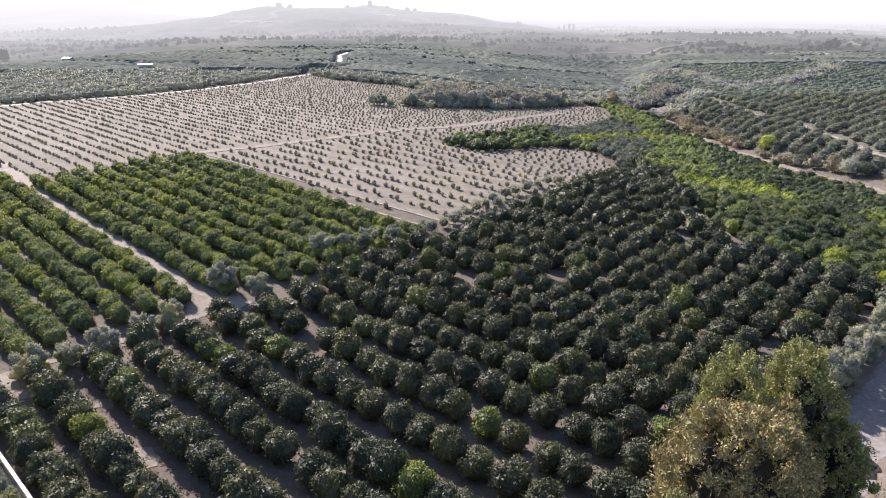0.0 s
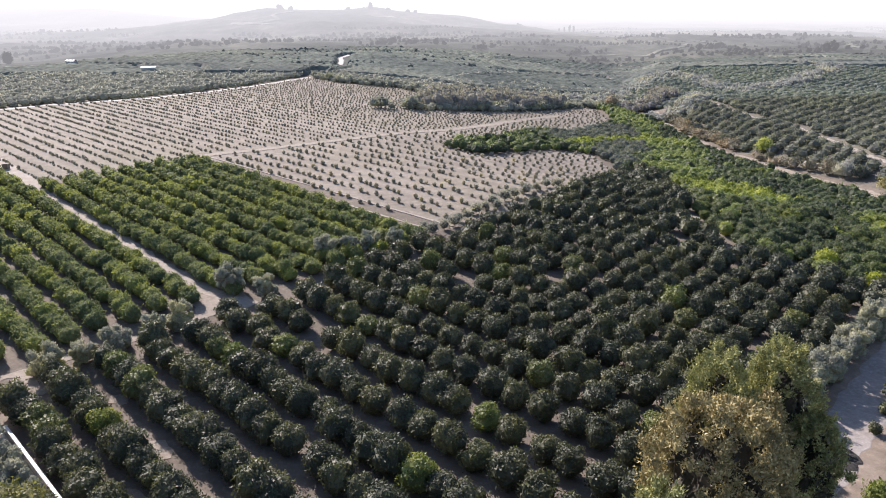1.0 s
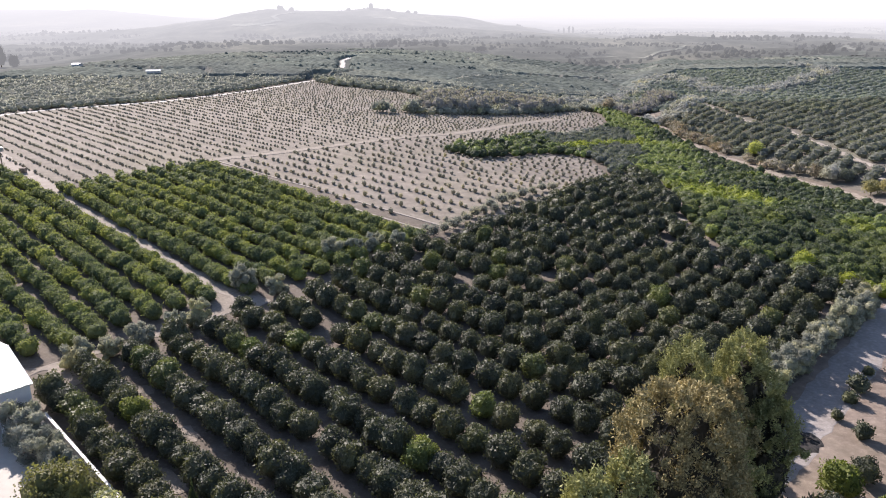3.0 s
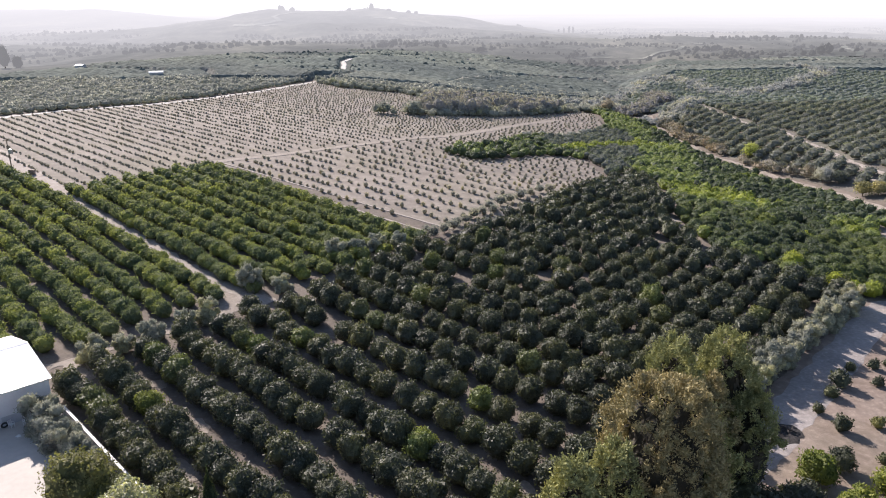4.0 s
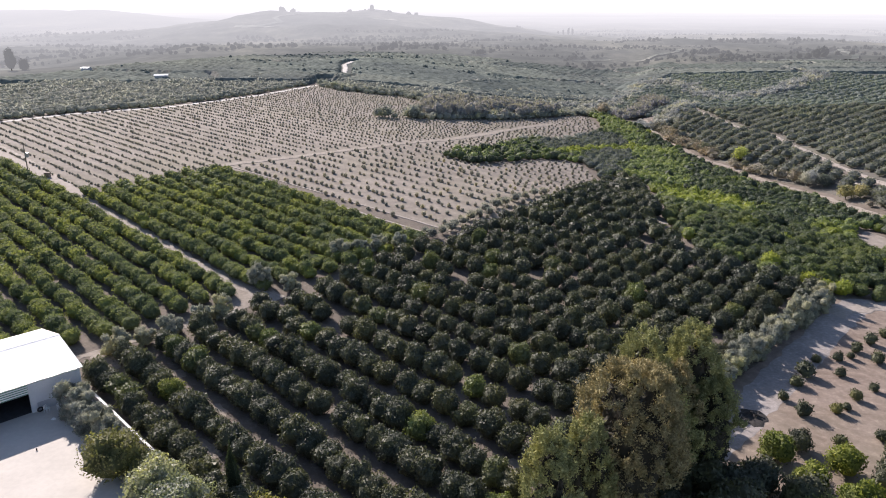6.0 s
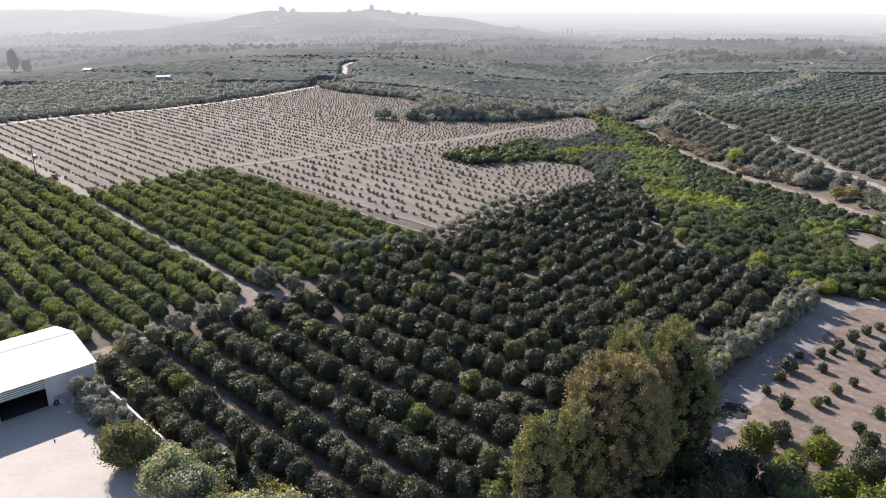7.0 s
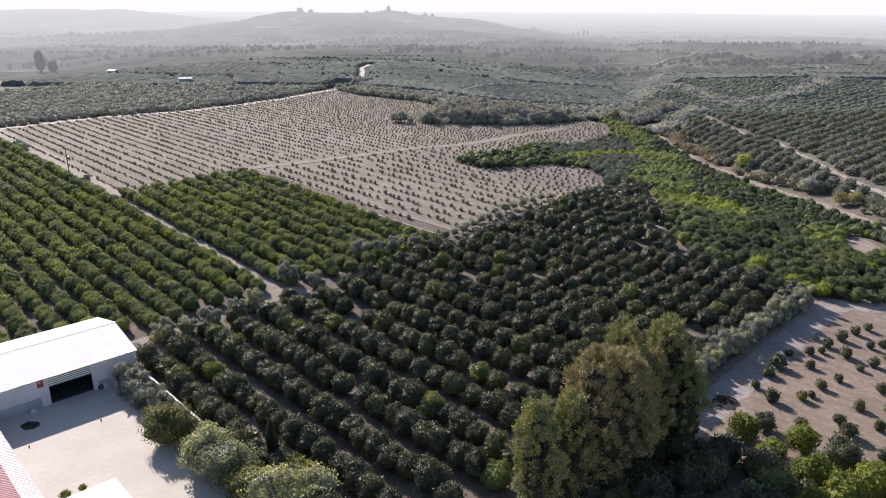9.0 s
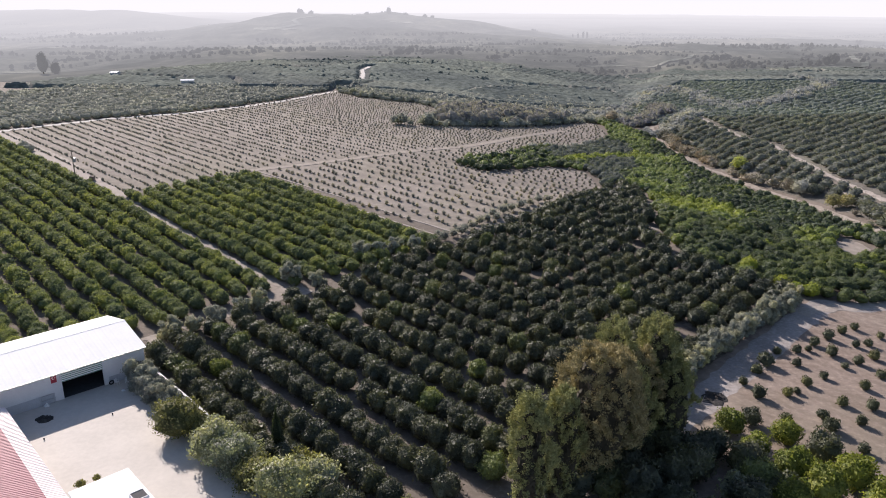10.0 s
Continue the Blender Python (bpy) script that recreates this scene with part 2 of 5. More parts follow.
# scrub's own pale grey, with extra lightening painted in for haze
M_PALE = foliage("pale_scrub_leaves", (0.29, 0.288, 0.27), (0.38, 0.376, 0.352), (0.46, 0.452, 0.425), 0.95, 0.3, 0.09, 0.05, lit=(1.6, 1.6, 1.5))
# purple-grey: gully shade and haze put into the leaf colour
M_THICKET = foliage("haze_grey_thicket_leaves", (0.185, 0.18, 0.196), (0.24, 0.233, 0.25), (0.29, 0.283, 0.3), 0.9, 0.2, patch=((0.8, 0.8, 0.84), (1.15, 1.12, 1.14)))
M_BARK = plain("bark", (0.13, 0.10, 0.075), 0.9, vary=0.35, scale=4, bump=0.6)


# ---- meshes out of arrays ----
def mesh_of(name, V, F, mat, smooth=False):
    """A mesh from vertices and faces of one size (three or four corners)."""
    V, F = np.asarray(V, np.float32), np.asarray(F, np.int32)
    k = F.shape[1]
    me = bpy.data.meshes.new(name)
    me.vertices.add(len(V))
    me.vertices.foreach_set("co", V.ravel())
    me.loops.add(F.size)
    me.loops.foreach_set("vertex_index", F.ravel())
    me.polygons.add(len(F))
    me.polygons.foreach_set("loop_start", np.arange(0, F.size, k, dtype=np.int32))
    me.polygons.foreach_set("loop_total", np.full(len(F), k, np.int32))
    me.polygons.foreach_set("use_smooth", np.full(len(F), smooth))
    me.update(calc_edges=True)
    me.materials.append(mat)
    return me


def crown_mesh(V, F, mat, wood=None):
    """A crown; with wood given, its inner hull is darkened for shade and the shoots alone are leaves."""
    me = mesh_of("crown", V, F, mat)
    if wood:
        me.materials.append(wood)
        shoot = (F[:, 1] == F[:, 0] + 1) & (F[:, 2] == F[:, 0] + 2)
        me.polygons.foreach_set("material_index", np.where(shoot, 0, 1).astype(np.int32))
    return me


def joined(parts):
    Vs, Fs, n = [], [], 0
    for V, F in parts:
        Vs.append(V)
        Fs.append(F + n)
        n += len(V)
    return np.concatenate(Vs), np.concatenate(Fs)


def spread(variants, places):
    """Many copies of a few shapes as one pair of arrays; places: x, y, z, turn, size, height."""
    parts = []
    for i, (x, y, z, a, s, hh) in enumerate(places):
        V, F = variants[i % len(variants)]
        c, d = math.cos(a) * s, math.sin(a) * s
        W = np.empty_like(V)
        W[:, 0] = V[:, 0] * c - V[:, 1] * d + x
        W[:, 1] = V[:, 0] * d + V[:, 1] * c + y
        W[:, 2] = V[:, 2] * s * hh + z
        parts.append((W, F))
    return joined(parts)


def cube_sphere(k):
    """Unit sphere of 6 k k quads."""
    t = np.tan(np.linspace(-1, 1, k + 1) * math.pi / 4)
    V, F = [], []
    for ax in range(3):
        for sg in (-1, 1):
            o = len(V)
            for a in t:
                for b in t:
                    p = [0, 0, 0]
                    p[ax], p[(ax + 1) % 3], p[(ax + 2) % 3] = sg, a * sg, b
                    V.append(p)
            for i in range(k):
                for j in range(k):
                    q = o + i * (k + 1) + j
                    F.append((q, q + k + 1, q + k + 2, q + 1))
    V = np.array(V, float)
    return V / np.linalg.norm(V, axis=1)[:, None], np.array(F)


def lumps(rng, n=10, freq=3.0):
    """A smooth bumpy function of direction."""
    K, ph = rng.normal(size=(n, 3)) * freq, rng.uniform(0, 6.28, n)
    return lambda D: np.cos(D @ K.T + ph).sum(1) / math.sqrt(n / 2) / 2


def sprigs(rng, P, Nrm, size, slim=0.5, droop=0.0, up=0.25):
    """A leaf shoot, a kite of four corners, at each place, standing off its surface."""
    n = len(P)
    M = Nrm + rng.normal(size=(n, 3)) * 0.22
    A = rng.normal(size=(n, 3)) * 0.75
    A += Nrm * (0.32 - 0.65 * (A * Nrm).sum(1))[:, None]
    A[:, 2] += up - droop
    A /= np.linalg.norm(A, axis=1)[:, None]
    B = np.cross(A, M)
    B /= np.linalg.norm(B, axis=1)[:, None] + 1e-9
    L = (size * rng.uniform(0.6, 1.35, n))[:, None]
    W = L * slim * 0.5
    V = np.empty((n, 4, 3))
    V[:, 0], V[:, 1] = P - A * L * 0.3, P + B * W + A * L * 0.15
    V[:, 2], V[:, 3] = P + A * L * 0.7, P - B * W + A * L * 0.15
    return V.reshape(-1, 3), np.arange(4 * n).reshape(-1, 4)


def crown(rng, rad, low, high, n, size, bump=0.16, freq=3.0, k=4, droop=0.0, core=0.86, slim=0.5, lobes=18, lo_cut=-0.75):
    """A leafy crown from height low to high: an uneven inner mass with shoots all over it."""
    f, g = lumps(rng, 10, freq), lumps(rng, 12, freq * 2.4)
    zc, hz = (low + high) / 2, (high - low) / 2
    S, F = cube_sphere(k)
    B = rng.normal(size=(lobes, 3))
    B[:, 2] = np.abs(B[:, 2]) * 0.9 - 0.25
    B /= np.linalg.norm(B, axis=1)[:, None]
    big = rng.uniform(0.75, 1.1, lobes)

    def shell(D):
        knob = (np.exp((D @ B.T - 1) * 10) * big).max(1)
        q = 0.79 + 0.31 * knob + bump * 0.7 * f(D) + bump * 0.5 * g(D)
        R = D * q[:, None]
        R[:, 2] = np.maximum(R[:, 2], lo_cut)
        return R * np.array((rad, rad, hz)) + np.array((0, 0, zc))
    H = shell(S)
    H = (H - (0, 0, zc)) * core + (0, 0, zc)
    D = rng.normal(size=(n, 3))
    D /= np.linalg.norm(D, axis=1)[:, None]
    D[:, 2] = np.where(D[:, 2] < -0.55, -D[:, 2], D[:, 2])
    P = shell(D)
    E1 = np.cross(D, (0.31, 0.17, 0.94))
    E1 /= np.linalg.norm(E1, axis=1)[:, None]
    E2 = np.cross(D, E1)
    G = np.cross(shell(D + E1 * 0.06) - P, shell(D + E2 * 0.06) - P)
    G /= np.linalg.norm(G, axis=1)[:, None] + 1e-9
    G *= np.sign((G * D).sum(1))[:, None]
    P = (P - (0, 0, zc)) * rng.uniform(core - 0.03, 1.05, n)[:, None] + (0, 0, zc)
    return joined([(H, F), sprigs(rng, P, G * 0.8 + D * 0.2, size, slim, droop)])


def tube(P, R, k=6):
    """A tapered limb along the points P with the radii R, of quads."""
    P = [Vector(p) for p in P]
    V, F = [], []
    for i, p in enumerate(P):
        d = (P[min(i + 1, len(P) - 1)] - P[max(i - 1, 0)]).normalized()
        a = d.orthogonal().normalized()
        b = d.cross(a)
        for j in range(k):
            t = 2 * math.pi * j / k
            V.append(p + (a * math.cos(t) + b * math.sin(t)) * R[i])
    for i in range(len(P) - 1):
        for j in range(k):
            q, w = i * k + j, i * k + (j + 1) % k
            F.append((q, w, w + k, q + k))
    return np.array([tuple(v) for v in V]), np.array(F)


def trunk_of(rng, h, r, limbs, reach, top):
    """A trunk that forks into limbs."""
    parts = [tube([(0, 0, -0.15), (0.02, 0, h * 0.5), (rng.uniform(-.1, .1), rng.uniform(-.1, .1), h)], [r * 1.25, r, r * 0.8])]
    for i in range(limbs):
        a = 6.283 * (i + rng.uniform(-.25, .25)) / limbs
        e = reach * rng.uniform(0.7, 1.1)
        parts.append(tube([(0, 0, h * 0.8), (math.cos(a) * e * .5, math.sin(a) * e * .5, h + (top - h) * .45),
                           (math.cos(a) * e, math.sin(a) * e, top * rng.uniform(.85, 1))], [r * 0.6, r * 0.4, r * 0.12], 5))
    return joined(parts)


def part(name, me, parent, label="", at=None):
    ob = new(name, me)
    ob.parent = parent
    if at is not None:
        ob.matrix_local = at
    if label:
        ob["label"] = label
    return ob


def tree_kind(name, trunk, crowns, mat, label, category, group):
    """Some trees of a kind, each an Empty with a trunk and a crown; they are copied to their places."""
    tm = mesh_of("trunk", *trunk, M_BARK)
    made = []
    for V, F in crowns:
        e = tagged(new(name), label, category, group)
        part("trunk", tm, e)
        part("crown", crown_mesh(V, F, mat), e)
        made.append(e)
    return made


def set_out(kinds, places):
    """The first trees go to the first places, and copies of them to the rest."""
    for i, (x, y, z, a, s, hh) in enumerate(places):
        m = Matrix.Translation((x, y, z)) @ Matrix.Rotation(a, 4, "Z") @ Matrix.Diagonal((s, s, s * hh, 1))
        if i < len(kinds):
            continue
        copy_thing(kinds[i % len(kinds)], m)
    for i, e in enumerate(kinds):
        x, y, z, a, s, hh = places[i]
        e.matrix_basis = Matrix.Translation((x, y, z)) @ Matrix.Rotation(a, 4, "Z") @ Matrix.Diagonal((s, s, s * hh, 1))


def stuff(name, variants, places, mat, label, category):
    if places:
        ob = new(name, mesh_of(name, *spread(variants, places), mat))
        tagged(ob, label, category, kind="stuff")


# ---- ground ----
def ground_sheet():
    ys = sorted(set([-600, -200] + list(range(-150, 640, 5)) + list(range(640, 1000, 40)) + [1000, 1500, 2500, 4800]))
    xs = [-4500, -2000, -1000, -500] + list(range(-450, -75, 25)) + list(range(-75, 80, 5)) + list(np.arange(80, 165, 2.5)) + list(range(165, 451, 5)) + [500, 1000, 2000, 4500]
    V = [(x, y, float(land(x, y)) - 4 * float(smooth((y - 430) / 100))) for y in ys for x in xs]
    k = len(xs)
    F = [(i * k + j, i * k + j + 1, (i + 1) * k + j + 1, (i + 1) * k + j) for i in range(len(ys) - 1) for j in range(k - 1)]
    return tagged(new("ground", mesh_of("ground", V, F, M_SOIL)), "brown orchard earth with dry litter between the rows", "ground", kind="structure")


def patch(name, poly, mat, lift, label, category, kind="structure"):
    """A field with an uneven outline, lying on the land."""
    bm = bmesh.new()
    bm.faces.new([bm.verts.new((x, y, 0)) for x, y in poly])
    lo, hi = min(p[1] for p in poly), max(p[1] for p in poly)
    y = math.ceil(lo / 5) * 5
    while y < hi:
        bmesh.ops.bisect_plane(bm, geom=bm.verts[:] + bm.edges[:] + bm.faces[:], plane_co=(0, y, 0), plane_no=(0, 1, 0))
        y += 5
    x = math.ceil(max(-80, min(p[0] for p in poly)) / 5) * 5
    while x < min(320, max(p[0] for p in poly)):
        bmesh.ops.bisect_plane(bm, geom=bm.verts[:] + bm.edges[:] + bm.faces[:], plane_co=(x, 0, 0), plane_no=(1, 0, 0))
        x += 5
    bmesh.ops.triangulate(bm, faces=bm.faces[:])
    for v in bm.verts:
        v.co.z = float(land(v.co.x, v.co.y)) + lift
    bmesh.ops.recalc_face_normals(bm, faces=bm.faces[:])
    if sum(f.normal.z for f in bm.faces) < 0:
        bmesh.ops.reverse_faces(bm, faces=bm.faces[:])
    me = bpy.data.meshes.new(name)
    bm.to_mesh(me)
    bm.free()
    me.materials.append(mat)
    return tagged(new(name, me), label, category, kind=kind)


def frayed(poly, seed, amp, step=1.5):
    """The same outline with an uneven, natural edge."""
    g, out = np.random.default_rng(seed), []
    for (x0, y0), (x1, y1) in zip(poly, poly[1:] + poly[:1]):
        n = max(1, int(math.hypot(x1 - x0, y1 - y0) / step))
        out += [(x0 + (x1 - x0) * i / n + g.normal() * amp, y0 + (y1 - y0) * i / n + g.normal() * amp) for i in range(n)]
    return out


def ribbon(name, pts, width, mat, lift, label, category, seed=1, ragged=0.1):
    """A track along the points, with ragged edges."""
    rng = np.random.default_rng(seed)
    P = []
    for (x0, y0), (x1, y1) in zip(pts, pts[1:]):
        n = max(1, int(math.hypot(x1 - x0, y1 - y0) / 1.5))
        P += [(x0 + (x1 - x0) * i / n, y0 + (y1 - y0) * i / n) for i in range(n)]
    P = np.array(P + [pts[-1]])
    for _ in range(3):
        P[1:-1] = (P[:-2] + 2 * P[1:-1] + P[2:]) / 4
    T = np.gradient(P, axis=0)
    T /= np.linalg.norm(T, axis=1)[:, None] + 1e-9
    S = np.stack([-T[:, 1], T[:, 0]], 1)
    n = len(P)
    w0 = width / 2 * (1 + ragged * rng.normal(size=n).clip(-1.5, 1.5))
    w1 = width / 2 * (1 + ragged * rng.normal(size=n).clip(-1.5, 1.5))
    rails = [P + S * (w0 * q)[:, None] for q in (1.1, 0.92)] + [P] + [P - S * (w1 * q)[:, None] for q in (0.92, 1.1)]
    V = [(x, y, float(land(x, y)) + (lift if 0 < k < 4 else -0.06)) for k, rail in enumerate(rails) for x, y in rail]
    F = [((k + 1) * n + i, (k + 1) * n + i + 1, k * n + i + 1, k * n + i) for k in range(4) for i in range(n - 1)]
    return tagged(new(name, mesh_of(name, V, F, mat)), label, category, kind="structure")


FIELD = [(-172, 232), (-149, 264), (-116, 287), (-101, 306), (-87, 327), (-66.6, 371), (-51, 349), (-36, 344), (-18.6, 343.7), (-11, 335), (-6.8, 320), (-10, 302), (-12, 276), (-8, 274.5), (1.2, 282), (13.7, 291), (31, 306),
         (55, 326.3), (69, 343.5), (73.1, 341), (73.5, 323), (72, 305), (66, 289), (59.5, 278), (52, 265), (44.5, 251), (41, 254), (34, 249), (25, 231), (17.5, 211), (11.5, 199), (3, 192),
         (-0.5, 186), (8.6, 176), (20.3, 181.8), (28.5, 192.6), (36.5, 197.5), (44.8, 199), (44.2, 190), (43.8, 179.4), (45, 175), (41, 167), (29.5, 144.6), (19, 130.5), (10, 121), (4, 115), (-3, 107.5), (-9, 112),
         (-21, 122), (-46, 149), (-59.5, 164.5), (-68, 166), (-76, 155.5), (-84, 148), (-86, 142), (-104, 159), (-124, 180), (-150, 207)]
ground_sheet()
patch("dry_field", frayed(FIELD, 1, 0.45, 3.0), M_FIELD, 0.03, "pale dry ploughed field with rows of small trees", "field")
patch("sapling_field", frayed([rs(14.5, 104), (81.6, 86.8), (127, 99), (133, 62), (105, 11), (60, -12), (22, -2), (18, 10), rs(13.5, 30), rs(14, 60)], 5, 0.25, 1.6), M_SAP, 0.02,
      "bare reddish-brown earth planted with saplings", "field")
ribbon("field_track", [(-62, 170), (-44, 181), (-30, 191), (-10, 205), (2, 217), (13, 241), (25, 269), (37, 289.5), (44.5, 299.3), (53, 308)], 3.2, M_HEAD, 0.12, "pale dirt track across the dry field", "track", 2)
ribbon("field_edge_track", [(-180, 228), (-149, 266), (-116, 289), (-101, 308), (-87, 329), (-66.5, 374)], 3.2, M_DUST, 0.08, "white dusty track along the field's far edge", "track", 3, 0.5)
ribbon("orchard_path", [(-172, 231), (-150, 207), (-124, 180), (-104, 158.5), (-87, 142.5), (-65.5, 119.6), (-46, 99), (-34, 87.4), (-26, 82)], 2.5, M_TRACK, 0.06,
       "pale dirt path between two orchard blocks", "path", 4, 0.3)
ribbon("field_path", [(-176, 236), (-150, 209), (-126, 185), (-106, 163), (-92.5, 148.5), (-85, 141)], 4.2, M_TRACK, 0.075, "wide pale path along the dry field", "path", 14, 0.15)
patch("bare_patch", frayed([(-37.5, 85.5), (-33.5, 89.8), (-28.5, 86.6), (-26, 83.5), (-27.6, 80), (-31, 78.6), (-34, 81.5)], 3, 0.4, 1.0), M_HEAD, 0.045, "trampled pale earth where the path ends", "ground")
for i, (x, y, w, l) in enumerate(((-14.2, 59.2, 1.1, 2.2), (-21.8, 62.6, 1.0, 2.0), (-26.6, 49.6, 0.9, 2.0), (-25.2, 41.6, 1.0, 2.6), (-7.6, 92.0, 1.4, 1.8), (-45.0, 62.2, 1.7, 3.4), (-34.2, 58.6, 0.8, 1.5),
                                 (6.5, 32.3, 0.9, 1.6), (7.6, 38.6, 0.8, 1.3), (45.9, 121.3, 0.9, 3.0), (38.6, 116, 0.9, 2.4), (47.8, 138, 0.8, 4.0), (40.5, 70.5, 0.9, 1.6), (44.5, 76.5, 0.9, 1.6), (47.5, 80.0, 0.8, 1.5))):
    spot = [(x + (w * math.cos(a)) * N.x + (l * math.sin(a)) * U.x, y + (w * math.cos(a)) * N.y + (l * math.sin(a)) * U.y) for a in np.linspace(0, 6.283, 12, endpoint=False)]
    patch("bare_patch", frayed(spot, 40 + i, 0.22, 0.6), M_HEAD, 0.045, "pale bare earth in a gap between orchard trees", "ground")
ribbon("headland_track", [rs(81.5, 2), rs(79.5, 8), rs(78.5, 24), rs(79, 38)], 1.9, M_HEAD, 0.05, "pale dirt headland between two orchard blocks", "track", 12, 0.35)
patch("ploughed_strip", frayed([rs(77, 71), rs(100, 71), rs(130, 71), rs(160, 71), rs(160, 76), rs(146, 78.6), rs(127, 79.2), rs(112, 80), rs(95, 80.8), rs(82, 81.8), rs(78, 80)], 7, 0.2), M_SOIL, 0.045, "strip of brown ploughed earth beside the dry field", "ground")
ribbon("irrigation_bank", [rs(80, 81.4), rs(96, 80.4), rs(112, 79.6), rs(128, 78.8), rs(162, 77.6)], 0.55, M_TRACK, 0.16, "narrow pale earth bank along the ploughed strip", "bank", 5, 0.2)
ribbon("irrigation_bank", [rs(80, 77.4), rs(96, 76.4), rs(112, 75.6), rs(128, 74.9), rs(162, 73.8)], 0.55, M_TRACK, 0.16, "narrow pale earth bank along the ploughed strip", "bank", 18, 0.2)
ribbon("dirt_road", [rs(9, 4), rs(9, 30), rs(9.5, 60), rs(11, 90), (68, 83), (72, 81.5), (97, 91)], 5.0, M_ROAD, 0.035, "dusty grey dirt road beside the olive hedge", "road", 6)
ribbon("sandy_track", [(61, 77.5), (67, 80.8), (73, 82.2), (84, 86.5), (97, 91), (124, 102)], 3.6, M_TRACK, 0.06, "pale sandy track along the head of the sapling field", "track", 17, 0.3)
patch("orchard_floor", frayed([(100, 300), (99, 268), (99, 244), (101, 231), (103, 220), (105, 199), (108, 184), (111, 174), (113, 160), (116, 146), (124, 120), (260, 150), (330, 330), (300, 470), (180, 470), (130, 360)], 21, 0.3, 4), M_EASTSOIL, 0.05, "dry greyish earth added under the orchard rows to tone their shaded gaps", "ground")
ribbon("valley_track", [(100, 330), (97, 306), (96.1, 291), (96.9, 281), (97, 264.6), (95.5, 242), (97.2, 230.5), (100.6, 219.7), (102.3, 199), (105.1, 184), (107.6, 175), (109, 167), (109.8, 159.4), (111.5, 149.7), (113, 142), (118, 118), (124, 96)], 2.2, M_HEAD, 0.14, "pale dirt track through the valley", "track", 7, 0.25)
ribbon("orchard_track", [(128, 356), (126.5, 330), (126, 310), (128.1, 294), (127.6, 279), (130, 272.5), (133, 269), (132.5, 258), (130, 244), (129.5, 232), (128.4, 216), (126, 200), (125.5, 188), (124.7, 168), (126, 146), (134, 122)], 2.0, M_TRACK, 0.14, "pale track between dark orchards", "track", 8, 0.35)
ribbon("orchard_spur", [(115.8, 232), (116, 225), (116.5, 218)], 1.6, M_TRACK, 0.14, "short pale strip of bare earth among orchard trees", "track", 15, 0.4)
ribbon("orchard_spur", [(119, 178.5), (118, 170), (116.5, 162)], 2.2, M_TRACK, 0.14, "short pale strip of bare earth among orchard trees", "track", 16, 0.4)
ribbon("white_road", [(-60, 425), (-60.3, 437), (-64.3, 475), (-68.3, 501), (-66, 532)], 3.0, M_DUST, 0.5, "white road winding through the far groves", "road", 9, 0.3)

# ---- orchards ----
rng = np.random.default_rng(11)


def rows_of(r0, r1, s0, s1, ds, dr, keep, jitter=0.25, size=(0.88, 1.12), skip=0.02, lean=0.0):
    """Trees in rows: places with a turn, a size and a height of their own."""
    out, s = [], s0
    while s <= s1:
        r = r0 + rng.uniform(0, dr)
        while r <= r1:
            x, y = rs(r + rng.normal() * jitter, s + rng.normal() * jitter)
            if keep(x, y, r, s) and rng.random() > skip:
                out.append((x, y, float(land(x, y)) - 0.05, rng.uniform(0, 6.28), rng.uniform(*size), rng.uniform(0.9, 1.12)))
            r += dr * rng.uniform(0.93, 1.07)
        s += ds
    return out


def seen(p, more=8):
    """Keeps the planting to the land that the flight looks over."""
    return abs(p[0]) < 0.63 * (p[1] + 41) + more


def nearest(places, n, c=(0, 20)):
    places = [p for p in places if seen(p)]
    o = sorted(places, key=lambda p: (p[0] - c[0]) ** 2 + (p[1] - c[1]) ** 2)
    return o[:n], o[n:]


MAIN_EDGE = [(14, 102), (36, 104), (47, 108), (61, 128), (83, 160), (93, 161)]


def in_main(x, y, r, s):
    return s < np.interp(r, [p[0] for p in MAIN_EDGE], [p[1] for p in MAIN_EDGE]) and not (abs(r - 47) < 1.4 and 102 < s < 112)


def planted(lines, first=16.5, last=75.5):
    """The wide-set part of the dark orchard: a planted grid, slightly skewed."""
    out = []
    for s in lines:
        for n in range(int(first * 0.293 - s * 0.03), int(last * 0.293) + 5):
            r = (n - 0.017 + 0.03 * s) / 0.293
            if first <= r <= last + np.interp(s, [100, 122, 146, 162], [0, 3, 10.5, 16]) and in_main(0, 0, r, s) and rng.random() > 0.03:
                x, y = rs(r + rng.normal() * 0.22, s + rng.normal() * 0.22)
                out.append((x, y, float(land(x, y)) - 0.05, rng.uniform(0, 6.28), rng.uniform(0.88, 1.1), rng.uniform(0.92, 1.1)))
    return out


main = []
for line in (8.4, 13.1, 18.6, 24.0, 28.9):
    main += rows_of(16.5, 74.5 if line > 10 else 71, line, line + 0.1, 4.9, 2.85, in_main, skip=0.03)
main += planted([34.4, 39.8, 45.1, 50.1, 54.9, 59.7] + [64.4 + 4.72 * i for i in range(21)])
main = [p for p in main if min(math.hypot(p[0] + 32.4, p[1] - 51.6), math.hypot(p[0] + 3.4, p[1] - 21.4)) > 1.7]
near_main, far_main = nearest(main, 298, (0, 35))
crowns = [crown(rng, 1.82, -0.5, 3.3, 1000, 0.28, 0.15, k=5) for _ in range(9)]
kinds = tree_kind("orange_tree", trunk_of(rng, 0.7, 0.11, 4, 1.0, 2.2), crowns, M_CITRUS, "dark-green round citrus tree in an orchard row", "tree", "orange trees of the dark orchard")
set_out(kinds, near_main)
mid = [crown(rng, 1.82, -0.5, 3.3, 400, 0.38, 0.15, k=4) for _ in range(8)]
